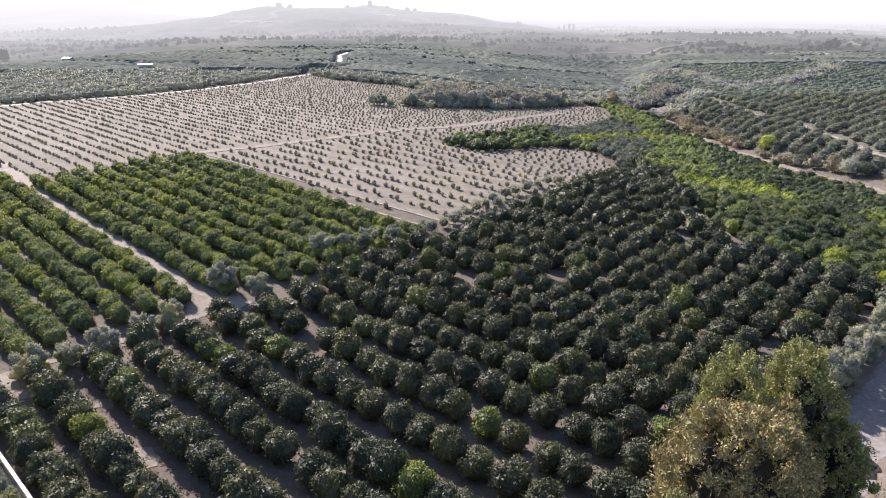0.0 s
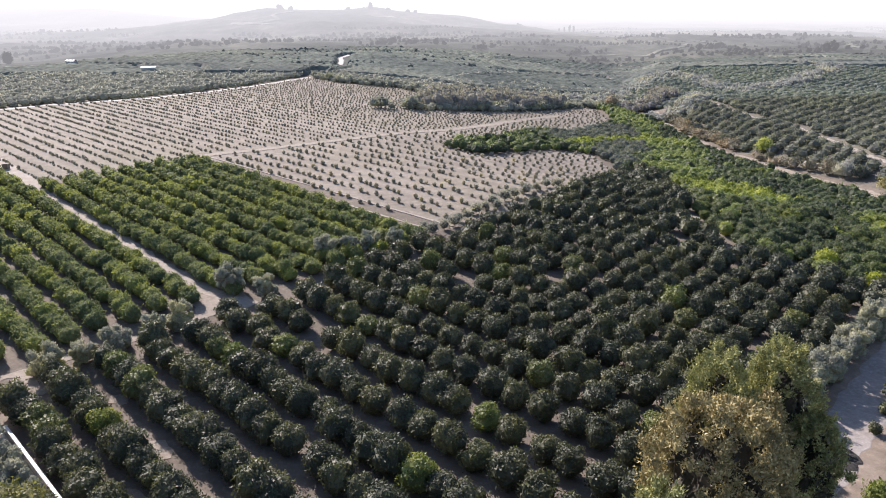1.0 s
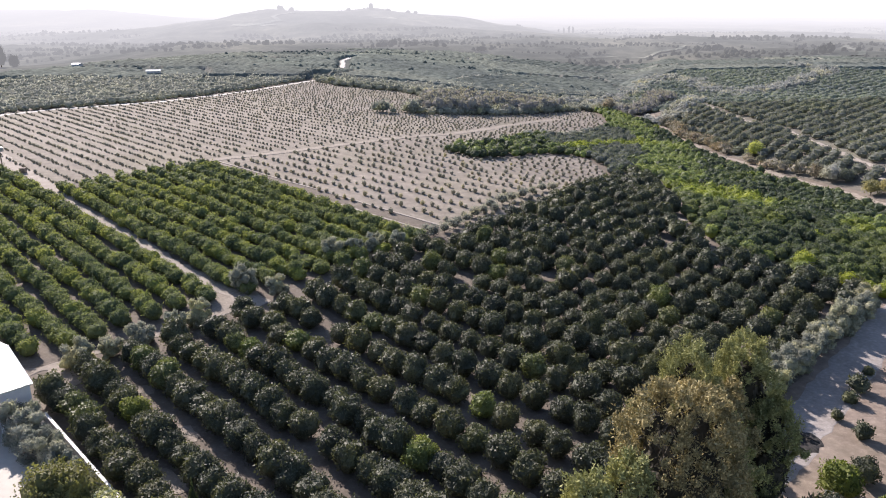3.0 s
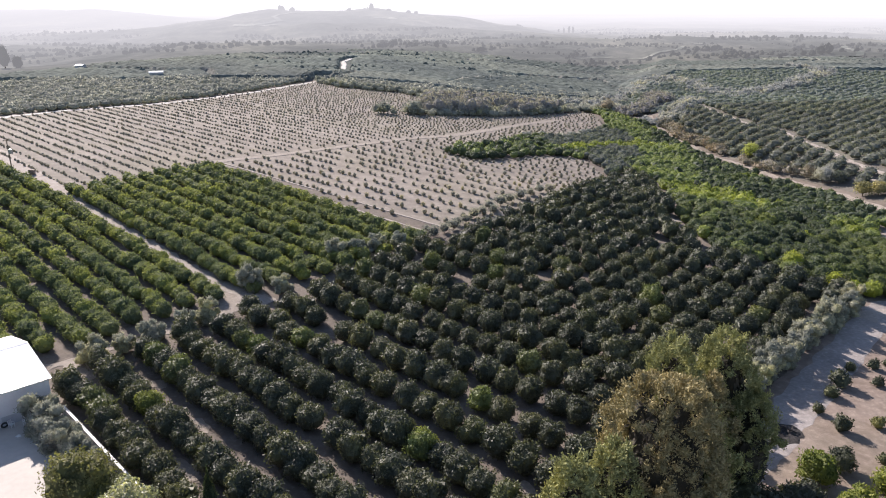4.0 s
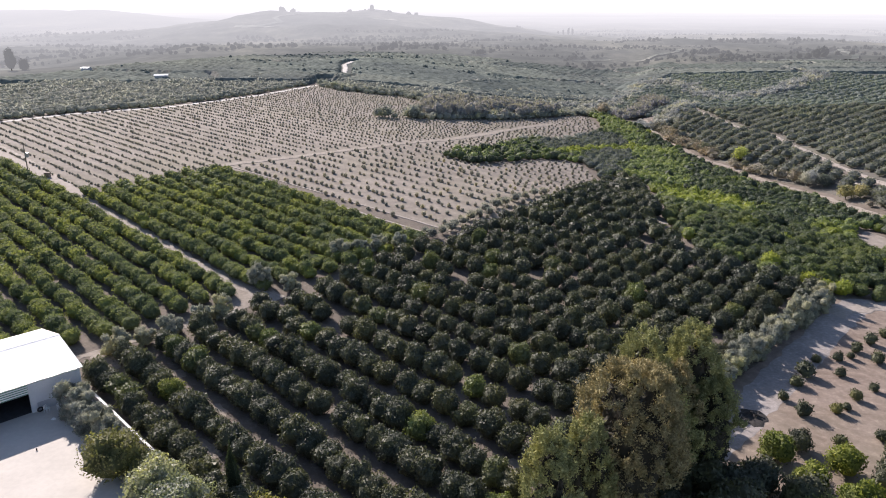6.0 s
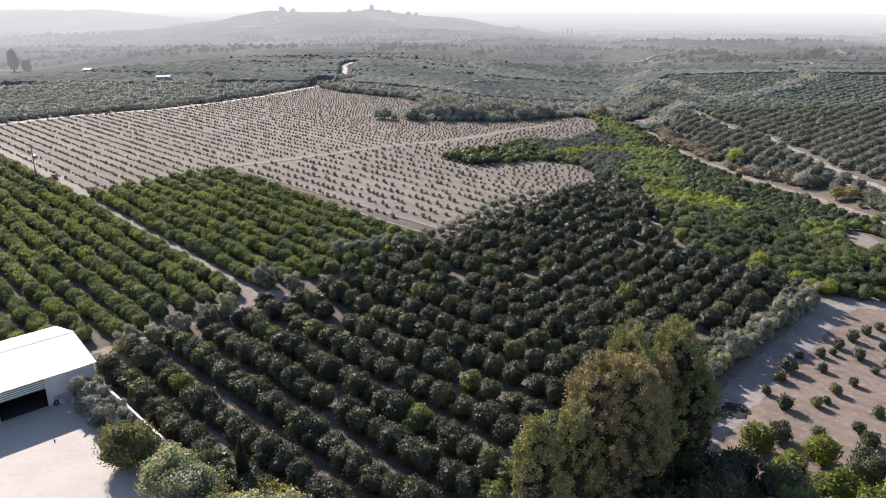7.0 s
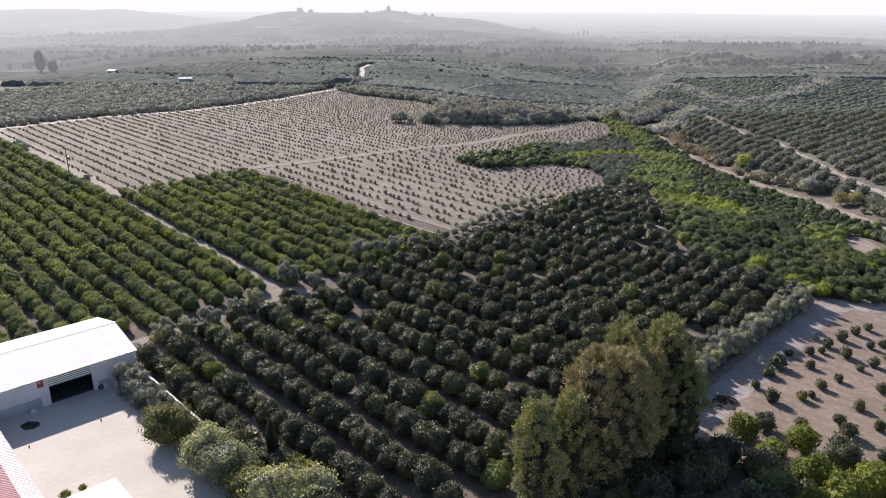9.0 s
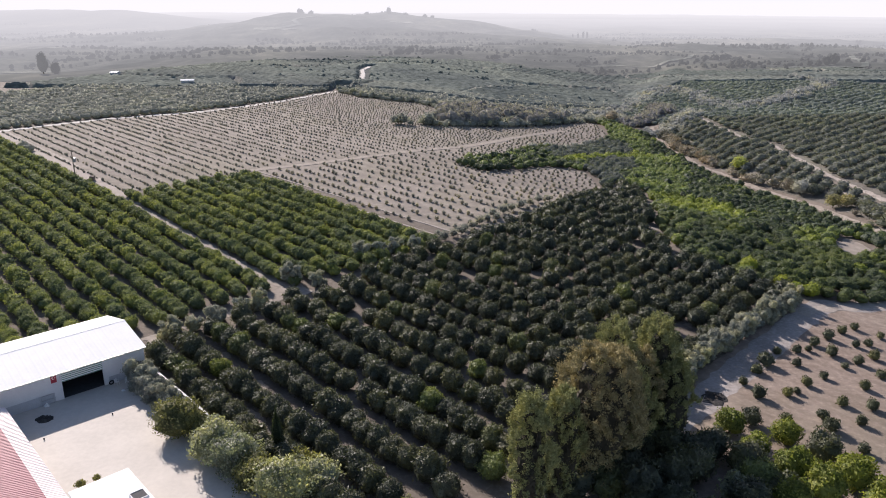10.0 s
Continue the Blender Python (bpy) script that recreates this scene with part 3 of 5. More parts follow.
stuff("orange_orchard", mid, far_main, M_CITRUS, "rows of dark-green round citrus trees", "orchard")

# light-green rows on both sides of the path
block_a = rows_of(78.8, 160, 39.1, 72.2, 4.1, 1.8, lambda x, y, r, s: r > (81.5 if s < 44 else 78.8) and r < np.interp(s, [40, 72], [163, 161]), size=(0.72, 0.9))
block_b = rows_of(83, 300, 33.7 - 27 * 3.95, 33.8, 3.95, 1.8, lambda x, y, r, s: True, size=(0.72, 0.9))
near_ab, far_ab = nearest(block_a + block_b, 300, (-20, 60))
crowns = [crown(rng, 1.8, -0.4, 2.9, 480, 0.33, 0.14, k=5) for _ in range(6)]
kinds = tree_kind("mandarin_tree", trunk_of(rng, 0.6, 0.09, 4, 0.9, 1.9), crowns, M_CITRUS2, "light-green citrus tree in a hedge-like row", "tree", "mandarin trees of the light-green rows")
set_out(kinds, near_ab)
mid2 = [crown(rng, 1.8, -0.4, 2.9, 210, 0.5, 0.14, k=3) for _ in range(8)]
small2 = [crown(rng, 1.8, -0.4, 2.9, 110, 0.55, 0.14, k=3, core=0.87) for _ in range(8)]
stuff("mandarin_orchard", mid2, [p for p in far_ab if p[1] < 140], M_CITRUS2, "hedge-like rows of light-green citrus trees", "orchard")
stuff("mandarin_orchard", small2, [p for p in far_ab if p[1] >= 140], M_CITRUS2, "far rows of light-green citrus trees", "orchard")

# small trees of the dry field
TRACK_GAP = [(-64, 172), (-62, 167), (-10, 202.5), (4, 215), (15.5, 240), (27, 267.5), (46, 297.5), (53, 306), (52, 310), (43, 301), (23, 270.5), (0.5, 219), (-11, 207.5)]
NORTH = [(-84, 138), (-62, 170), (-10, 205), (2, 217), (25, 269), (53, 308), (78, 345), (114, 386), (-60, 422), (-300, 260), (-120, 160)]


def field_spot(x, y, r, s):
    return inside(x, y, FIELD) and not inside(x, y, TRACK_GAP) and not (s < np.interp(r, [80, 112, 162], [80.5, 78.2, 77]) and r < 162)


field = rows_of(60, 420, -60, 310, 4.5, 2.3, lambda x, y, r, s: field_spot(x, y, r, s) and not inside(x, y, NORTH), 0.3, (0.5, 0.85), 0.05)
field += rows_of(60, 420, -60, 310, 3.7, 1.9, lambda x, y, r, s: field_spot(x, y, r, s) and inside(x, y, NORTH), 0.14, (0.38, 0.7), 0.05)
near_f, far_f = nearest(field, 300, (-5, 110))
crowns = [crown(rng, 0.72, -0.25, 1.4, 70, 0.32, k=2) for _ in range(6)]
kinds = tree_kind("young_tree", trunk_of(rng, 0.35, 0.04, 3, 0.3, 0.9), crowns, M_YOUNG, "small dark-green young tree on bare earth", "tree", "young trees of the dry field")
set_out(kinds, near_f)
tiny = [crown(rng, 0.75, -0.25, 1.4, 14, 0.42, k=2, core=0.86) for _ in range(6)]
stuff("young_plantation", tiny, far_f, M_YOUNG, "rows of small dark-green trees on dry earth", "plantation")

# bright lemon grove in the valley, with a spit into the field
GREEN = [(79.3, 366), (86, 327), (92, 312), (92.5, 294), (92.5, 271), (91.5, 237), (93.6, 223), (97, 210), (97, 193), (101, 179), (104.5, 169), (106, 159), (107, 148), (109, 142), (112, 127), (110, 100), (82, 84), (77, 84), (64.8, 84.1), (49.8, 99.7), (46, 111.4),
         (52.2, 139.5), (59.9, 176), (51.9, 182), (45, 172), (46.2, 181), (46, 201), (36.5, 199.5), (28, 194.5), (20, 183.5), (9, 177.5), (0.5, 186), (4, 191), (12.5, 196), (19, 209), (26.8, 229), (35, 246), (41, 251), (45, 247.5), (53.3, 262), (60.5, 275), (69, 291), (74.5, 305), (75.5, 324), (76, 345)]


CLEAR = [(86.8, 117), (94, 133), (100, 138), (103, 131), (102.5, 125), (98, 119), (91, 115)]
patch("sandy_clearing", frayed([(87.8, 117.5), (95.4, 131.6), (100, 136), (101.4, 131), (100.6, 126.3), (97.3, 121), (91.1, 116.5)], 9, 0.3, 1.2), M_HEAD, 0.1, "small sandy clearing in the lemon grove", "ground")
green = rows_of(-60, 240, 80, 330, 2.7, 2.4, lambda x, y, r, s: inside(x, y, GREEN) and not inside(x, y, CLEAR), 0.45, (0.55, 0.88), 0.02)
LIME = [[(55, 167), (61.3, 172.8), (72.6, 171.3), (80, 163), (78.5, 148.2), (68, 131), (60, 141), (58, 155)],
        [(84, 136), (91, 141), (97, 141), (103, 139), (102, 131), (94, 131), (88, 122), (80, 119)],
        [(38, 209), (40.4, 225.7), (56.1, 242.5), (73.7, 251.8), (76, 244), (66, 233), (52.6, 224.3)], [(62, 91), (66, 89.5), (66, 85), (61, 88)]]
MID = [[(74.6, 253.6), (84.2, 257), (91, 249.1), (85.9, 218.7), (71.1, 174.5), (58, 167), (54.2, 190), (67.4, 221.3)],
       [(75.6, 345), (83.5, 329), (87.8, 310.9), (87.9, 289.7), (84.1, 265.4), (76.4, 262.9), (73.8, 283.6), (69.6, 294.2)],
       [(79, 118), (86, 140), (94, 142), (100, 138), (101, 128), (92, 119)],
       [(49.7, 101.5), (52.8, 102.2), (56.9, 96.2), (61.9, 89.3), (67.7, 87), (65.9, 82.5), (61.2, 82.4), (60.2, 90.7), (53.7, 92), (51, 96.6)]]


DARK = [[(44.4, 198), (52.9, 226), (65, 243), (69.7, 235.1), (66, 218), (56.9, 201.9), (51.9, 183.6), (44.8, 174.2)],
        [(52, 262), (64, 286), (76.2, 283.1), (76.4, 262.9), (66.4, 249.4), (50.3, 235), (36, 218), (32.6, 229.9), (40, 250)]]

SPIT = [(0, 186), (10, 176), (20, 181), (36, 197), (46, 200), (44, 217), (36, 219), (26, 231), (12, 198)]


def variety(p):
    if any(inside(p[0] + 1.2 * math.sin(p[1]), p[1], q) for q in DARK):
        return 3
    if any(inside(p[0] + 1.2 * math.sin(p[1]), p[1], q) for q in LIME):
        return 2 if p[1] > 150 or rng.random() < 0.5 else 1
    if rng.random() < 0.015:
        return 2
    if inside(p[0], p[1], SPIT) and rng.random() < 0.4:
        return 1
    return 1 if any(inside(p[0] + 1.2 * math.sin(p[1]), p[1], q) for q in MID) and rng.random() < (0.9 if p[1] > 150 else 0.55) or rng.random() < 0.03 else 0


near_g, far_g = nearest(green, 300, (70, 85))
groups = [(M_LEMON, "dark-green lemon tree in a dense grove", "rows of dark-green lemon trees filling the valley"),
          (M_MIDLEMON, "fresh-green lemon tree in a dense grove", "fresh-green lemon trees filling the valley"),
          (M_LIME, "bright lime-green lemon tree in a dense grove", "bright lime-green lemon trees in the valley"),
          (M_EAST, "dark orange tree among brighter lemons", "dark greyish-green orange trees among brighter lemons")]
near_k, far_k = [variety(p) for p in near_g], [variety(p) for p in far_g]
for i, (mat, one, many) in enumerate(groups):
    crowns = [crown(rng, 2.1, -0.4, 3.3, 420, 0.36, 0.14, k=5) for _ in range(4)]
    mine = [p for p, k in zip(near_g, near_k) if k == i]
    mid3 = [crown(rng, 2.1, -0.4, 3.3, 88, 0.56, 0.14, k=3) for _ in range(6)]
    stuff("lemon_grove", mid3, [p for p, k in zip(far_g, far_k) if k == i], mat, many, "grove")
    if not mine:
        continue
    kinds = tree_kind("lemon_tree", trunk_of(rng, 0.5, 0.1, 4, 1.0, 2.0), crowns[:max(1, min(4, len(mine)))], mat, one, "tree", "lemon trees of the valley grove")
    set_out(kinds, mine)

# ---- far groves ----
VALLEY_Y = [96, 118, 142, 150, 159.4, 175, 184, 199, 219.7, 230.5, 242, 264.6, 291, 330]
VALLEY_X = [124, 118, 113, 111.5, 109.8, 107.6, 105.1, 102.3, 100.6, 97.2, 95.5, 97, 96.1, 100]
UPPER_Y = [122, 146, 168, 188, 200, 216, 232, 244, 258, 269, 272.5, 279, 294, 310, 330, 356]
UPPER_X = [134, 126, 124.7, 125.5, 126, 128.4, 129.5, 130, 132.5, 133, 130, 127.6, 128.1, 126, 126.5, 128]


ROAD_Y, ROAD_X = [425, 437, 475, 501, 530, 552, 566, 600], [-60, -60.3, -64.3, -68.3, -66.5, -62, -66, -52]


def far_places():
    """Rows of trees west and north of the dry field, and east of the valley."""
    out, spots = [], []
    for r in np.arange(-330, 420, 3.9):                      # the west: dense groves
        for q in np.arange(-60, 420, 3.3):
            spots.append((*rs(q, r), 0))
    for r in np.arange(-90, 330, 5.6):                       # beyond the valley: open rows
        for q in np.arange(0, 560, 3.1):
            spots.append((*rs(r, q), 1))
    for px, py, side in spots:
        px, py = px + rng.normal() * 0.4, py + rng.normal() * 0.4
        if side != (px > 98):
            continue
        if not 120 < py < (np.interp(px, [20, 66, 120, 170], [392, 425, 440, 530])) + 14 * math.sin(px * 0.045) + 6 * math.sin(px * 0.13 + 1) or not seen((px, py), 34) or inside(px, py, FIELD) or inside(px, py, GREEN):
            continue
        s, r = px * N.x + py * N.y, px * U.x + py * U.y
        if px < 79 and (s < 37 and r < 290 or s < 74 and r < 166 or r < 84 or py < 235 and px > -140):
            continue
        if py < 335 and -12 < px - np.interp(py, VALLEY_Y, VALLEY_X) < 5.5:
            continue
        if py < 358 and -3.6 < px - np.interp(py, UPPER_Y, UPPER_X) < 2.4:
            continue
        if px > 60 and py < 345 and px < np.interp(py, VALLEY_Y, VALLEY_X):
            continue
        if -200 < px < -66 and py < 385 and abs(px - np.interp(py, [228, 266, 289, 308, 329, 374], [-180, -149, -116, -101, -87, -66.5])) < 6:
            continue
        if py > 420 and abs(px - np.interp(py, ROAD_Y, ROAD_X)) < 3.6:
            continue
        out.append((px, py, float(land(px, py)) - 0.1, rng.uniform(0, 6.28), rng.uniform(0.8, 1.15), rng.uniform(0.85, 1.15)))
    return out


far = far_places()
blob = [crown(rng, 2.15, -0.6, 2.7, 20, 0.7, k=2, core=0.88) for _ in range(10)]
east = [p for p in far if p[0] > 98 and p[1] < 330]
rest = [p for p in far if p[0] <= 98 or p[1] >= 330]
stuff("citrus_orchard", [crown(rng, 2.3, -0.4, 3.0, 88, 0.54, k=2, core=0.78) for _ in range(8)], east, M_EAST, "rows of citrus trees beyond the valley, greyed for haze", "orchard")
stuff("citrus_orchard", blob, [p for p in rest if p[0] > 98], M_SLOPE, "far rows of citrus trees on a slope, paled and greyed for haze", "orchard")
WOOD = [(-6, 320), (-9, 302), (-10.5, 279), (1, 285.5), (13, 294.5), (30, 309), (56, 331), (60, 350), (35, 356), (8, 342)]
wood = [(x, y, float(land(x, y)) - 0.1, rng.uniform(0, 6.28), rng.uniform(1.1, 1.8), rng.uniform(1.0, 1.4)) for x, y in rng.uniform((-12, 276), (62, 358), (480, 2)) if inside(x, y, WOOD)]
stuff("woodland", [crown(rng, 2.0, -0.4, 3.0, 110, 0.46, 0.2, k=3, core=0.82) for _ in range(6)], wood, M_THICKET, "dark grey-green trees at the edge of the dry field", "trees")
rest = [p for p in rest if not inside(p[0], p[1], WOOD)]
stuff("citrus_grove", blob, [p for p in rest if p[0] <= 98], M_GROVE, "grey-green citrus groves beyond the dry field, paled for haze", "grove")


def canopy(name, x0, x1, y0, y1, step, seed, mats, keep, label):
    """Wide groves seen from afar: plots of planted rows, each with its own direction, and tracks between them."""
    g = np.random.default_rng(seed)
    nx, ny = int((x1 - x0) / step), int((y1 - y0) / step)
    X, Y = np.meshgrid(np.linspace(x0, x1, nx), np.linspace(y0, y1, ny))
    n = int((x1 - x0) * (y1 - y0) / 5200)
    S = np.stack([g.uniform(x0, x1, n), g.uniform(y0, y1, n)], 1)
    wx, wy = X + 9 * np.sin(Y * 0.045), Y + 7 * np.sin(X * 0.05)
    D = np.hypot(wx[..., None] - S[:, 0], (wy[..., None] - S[:, 1]) * 1.5)
    order = np.argsort(D, axis=2)[..., :2]
    plot = order[..., 0]
    edge = (np.take_along_axis(D, order[..., 1:2], 2) - np.take_along_axis(D, order[..., :1], 2))[..., 0] / 2
    ang, gap = g.uniform(0, math.pi, n)[plot], g.uniform(5.0, 7.5, n)[plot]
    A = (X * np.cos(ang) + Y * np.sin(ang)) * 2 * math.pi / gap
    B = (-X * np.sin(ang) + Y * np.cos(ang)) * 2 * math.pi / (gap * 0.8)
    tall = g.uniform(1.6, 3.0, n)[plot]
    Z = tall + 0.3 * np.cos(A) + 0.17 * np.cos(B) + g.normal(size=X.shape) * 0.2
    lane = (edge < 1.2) & (g.random(n)[plot] < 0.3)
    hedge = (edge < 1.6) & ~lane & (g.random(n)[plot] < 0.25)
    Z = np.where(lane, 0.25, np.where(hedge, tall + 0.45 + g.normal(size=X.shape) * 0.4, Z)) + land(X, Y)
    V = np.stack([X, Y, Z], 2).reshape(-1, 3)
    I = np.arange(nx * ny).reshape(ny, nx)
    Q = np.stack([I[:-1, :-1], I[:-1, 1:], I[1:, 1:], I[1:, :-1]], 2).reshape(-1, 4)
    cx, cy = X[:-1, :-1].ravel(), Y[:-1, :-1].ravel()
    ok = np.array([keep(a, b) for a, b in zip(cx, cy)])
    kind = np.where(lane, len(mats) - 1, g.integers(0, len(mats) - 1, n)[plot])[:-1, :-1].ravel()
    full = np.bincount(Q[ok].ravel(), minlength=len(V)) == 4
    V[:, 2] = np.where(full, V[:, 2], land(V[:, 0], V[:, 1]) - 0.2)
    me = mesh_of(name, V, Q[ok], mats[0], True)
    for m in mats[1:]:
        me.materials.append(m)
    me.polygons.foreach_set("material_index", kind[ok].astype(np.int32))
    tagged(new(name, me), label, "grove", kind="stuff")


def leafy(name, a, b):
    m, nt, bs = material(name)
    c = ramp(nt, noise_at(nt, 0.24, 5, 0.75), [(0.36, tuple(q * 0.72 for q in a)), (0.62, tuple(q * 1.12 for q in b))])
    c = mixed(nt, 1.0, c, ramp(nt, noise_at(nt, 0.012, 3, 0.6), [(0.35, (0.8, 0.8, 0.82)), (0.65, (1.2, 1.18, 1.1))]), "MULTIPLY")
    nt.links.new(c, bs.inputs["Base Color"])
    bs.inputs["Roughness"].default_value, bs.inputs["Specular IOR Level"].default_value = 1.0, 0.0
    return m


# plots differ, but all are paled and blued to paint in haze
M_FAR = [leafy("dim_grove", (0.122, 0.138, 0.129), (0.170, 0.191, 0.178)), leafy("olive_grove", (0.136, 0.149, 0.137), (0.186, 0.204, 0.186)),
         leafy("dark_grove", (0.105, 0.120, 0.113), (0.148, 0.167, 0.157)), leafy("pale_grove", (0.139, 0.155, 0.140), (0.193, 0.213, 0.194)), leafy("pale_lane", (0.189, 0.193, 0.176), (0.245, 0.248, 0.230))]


def north_of_field(x, y):
    if y < np.interp(x, [20, 66, 120, 170], [378, 396, 415, 515]) or y < 385 and inside(x, y, FIELD):
        return False
    if y < 400 and abs(x - np.interp(y, [228, 266, 289, 308, 329, 374], [-180, -149, -116, -101, -87, -66.5])) < 4.5:
        return False
    if x < -160 and y > 405 + (x + 250) * 2.2:
        return False
    if abs(x - np.interp(y, ROAD_Y, ROAD_X)) < 3.4 and 420 < y < 534:
        return False
    return True


canopy("grove", -330, 440, 322, 650, 1.7, 5, M_FAR, north_of_field, "wide grey-green groves in plots with tracks between, paled for haze")

# clumps of trees among the wide groves
clumps = []
for _ in range(150):
    cx, cy, k = rng.uniform(-330, 440), rng.uniform(420, 640), int(rng.integers(3, 16))
    a = rng.uniform(-0.6, 0.6)
    for i in range(k):
        t = (i - k / 2) * 3.4
        x, y = cx + t * math.cos(a) + rng.normal() * 1.5, cy + t * math.sin(a) + rng.normal() * 1.5
        if north_of_field(x, y) and seen((x, y), 30):
            clumps.append((x, y, float(land(x, y)) - 0.1, rng.uniform(0, 6.28), rng.uniform(0.45, 0.9), rng.uniform(0.9, 1.3)))
for x, y0, y1 in ((-73.5, 376, 424), (-75.5, 380, 424), (-59.5, 378, 418), (-57.5, 378, 418)):
    for y in np.arange(y0, y1, 2.6):
        clumps.append((x + rng.normal() * 0.7, y, float(land(x, y)) - 0.1, rng.uniform(0, 6.28), rng.uniform(0.7, 1.0), rng.uniform(0.9, 1.2)))
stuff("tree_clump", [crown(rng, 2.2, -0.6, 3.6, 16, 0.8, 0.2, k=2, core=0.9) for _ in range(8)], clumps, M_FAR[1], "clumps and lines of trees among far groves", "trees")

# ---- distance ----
M_HILL = distance("haze_painted_land")
M_FARTREE = distance("haze_painted_trees", 0.8)
M_FARROAD = distance("haze_painted_roads", 2.0)
M_SKY, nt, b = material("white_haze_sky")
b.inputs["Base Color"].default_value = (0, 0, 0, 1)
b.inputs["Emission Color"].default_value = (0.96, 0.97, 1.0, 1)
b.inputs["Emission Strength"].default_value = 0.62


def backdrop(name, x0, x1, nx, y0, y1, ny, height, mat, label):
    xs, ys = np.linspace(x0, x1, nx), np.linspace(y0, y1, ny)
    V = [(x, y, height(x, y)) for y in ys for x in xs]
    F = [(i * nx + j, i * nx + j + 1, (i + 1) * nx + j + 1, (i + 1) * nx + j) for i in range(ny - 1) for j in range(nx - 1)]
    return tagged(new(name, mesh_of(name, V, F, mat)), label, "hills", kind="structure")


def bell(x, y, cx, cy, sx, sy):
    return math.exp(-((x - cx) / sx) ** 2 - ((y - cy) / sy) ** 2)


def rough(x, y, f, a, k):
    return a * noise.noise((x * f, y * f, k)) + a * 0.7 * noise.noise((x * f * 3.1, y * f * 3.1, k))


def far_land(x, y):
    """Slopes with groves, a flat-topped hill, a longer ridge to its west, and a plain beyond."""
    edge = max(0.0, min(1.0, (y - 560) / 90))
    fade = max(0.0, min(1.0, (2300 - y) / 1100))
    grain = edge * (0.3 + 0.7 * fade) * (rough(x, y, 0.011, 2.6, 4) + rough(x, y, 0.05, 1.1, 1)) + edge * smooth((y - 800) / 300) * rough(x, y, 0.0035, 4.5, 7)
    table = np.interp(x + 12 * noise.noise((x * 0.02, y * 0.008, 3)), [-760, -560, -434, -380, -345, -250, -140, -39, 75, 150, 234, 360], [0, 14, 29, 42, 47.5, 48.5, 50.5, 40, 28, 18, 6, 0])
    hill = table * (math.exp(-((y - 1520) / 330) ** 2) if y < 1520 else 1 - smooth((y - 1560) / 300)) * (1 + 0.12 * noise.noise((x * 0.012, y * 0.006, 9)))
    ridge = np.interp(x, [-2400, -1900, -1450, -1050, -880, -700, -480], [36, 38, 43, 48, 27, 12, 0]) * math.exp(-((y - 2300) / 420) ** 2)
    knolls = 10 * bell(x, y, 330, 1000, 330, 90) + 9 * bell(x, y, -560, 1250, 220, 120) + 8 * bell(x, y, 620, 1350, 380, 110) + 9 * bell(x, y, -120, 1180, 260, 70)
    return float(land(x, y)) + 0.6 * edge + 0.3 + 2.0 * edge * fade + grain + hill + ridge + knolls + max(0.0, y - 2000) * 0.0105 - (2.5 if y < 406 else 0)


def steps(marks):
    out = []
    for (a, b, n) in marks:
        out += list(np.linspace(a, b, n, endpoint=False))
    return out


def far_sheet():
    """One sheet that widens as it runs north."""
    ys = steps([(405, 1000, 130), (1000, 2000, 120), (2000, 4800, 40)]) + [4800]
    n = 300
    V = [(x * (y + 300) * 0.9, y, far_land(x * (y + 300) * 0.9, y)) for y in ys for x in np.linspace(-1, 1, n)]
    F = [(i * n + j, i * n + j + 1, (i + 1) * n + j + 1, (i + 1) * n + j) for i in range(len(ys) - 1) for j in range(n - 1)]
    return tagged(new("backdrop", mesh_of("backdrop", V, F, M_HILL, True)), "slopes, hills and plain with white haze painted in", "hills", kind="structure")


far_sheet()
V = [(4850 * math.sin(a), 4850 * math.cos(a), z) for z in (-60, 900) for a in np.linspace(-1.25, 1.25, 40)]
tagged(new("backdrop", mesh_of("backdrop", V, [(i, i + 1, 41 + i, 40 + i) for i in range(39)], M_SKY)), "white hazy sky above the horizon", "sky", kind="structure")
for x, w, h in ((-322, 13, 17), (-300, 10, 12), (-185, 7, 10), (-140, 8, 20), (-105, 9, 9), (-65, 8, 10), (-50, 6, 9)):
    V, F = crown(rng, w * 0.75, -1, h, 60, 2.0, 0.2, 3, 4)
    ob = tagged(new("hilltop_tree", mesh_of("hilltop_tree", V, F, M_FARTREE)), "tree on the hilltop, dim in the haze", "tree", "trees on the hill")
    ob.matrix_basis = Matrix.Translation((x, 1520, far_land(x, 1520) - h * 0.35))
for x, y, h in ((238, 1440, 13), (248, 1440, 17), (256, 1442, 15), (228, 1441, 10)):
    V, F = crown(rng, h * 0.16, -1, h, 60, 1.6, 0.15, 3, 4)
    ob = tagged(new("cypress", mesh_of("cypress", V, F, M_FARTREE)), "slim cypress on the saddle, dim in the haze", "tree", "cypresses on the saddle")
    ob.matrix_basis = Matrix.Translation((x, y, far_land(x, y) - 2.5))



def far_line(pts, gap, size, spread_by):
    """Trees along a far hedge or road."""
    out = []
    for (x0, y0), (x1, y1) in zip(pts, pts[1:]):
        n = max(1, int(math.hypot(x1 - x0, y1 - y0) / gap))
        for i in range(n):
            t = (i + rng.uniform(0, 1)) / n
            x, y = x0 + (x1 - x0) * t + rng.normal() * spread_by, y0 + (y1 - y0) * t + rng.normal() * spread_by
            out.append((x, y, far_land(x, y) - 0.4, rng.uniform(0, 6.28), size * rng.uniform(0.5, 1.4), rng.uniform(0.8, 1.3)))
    return out


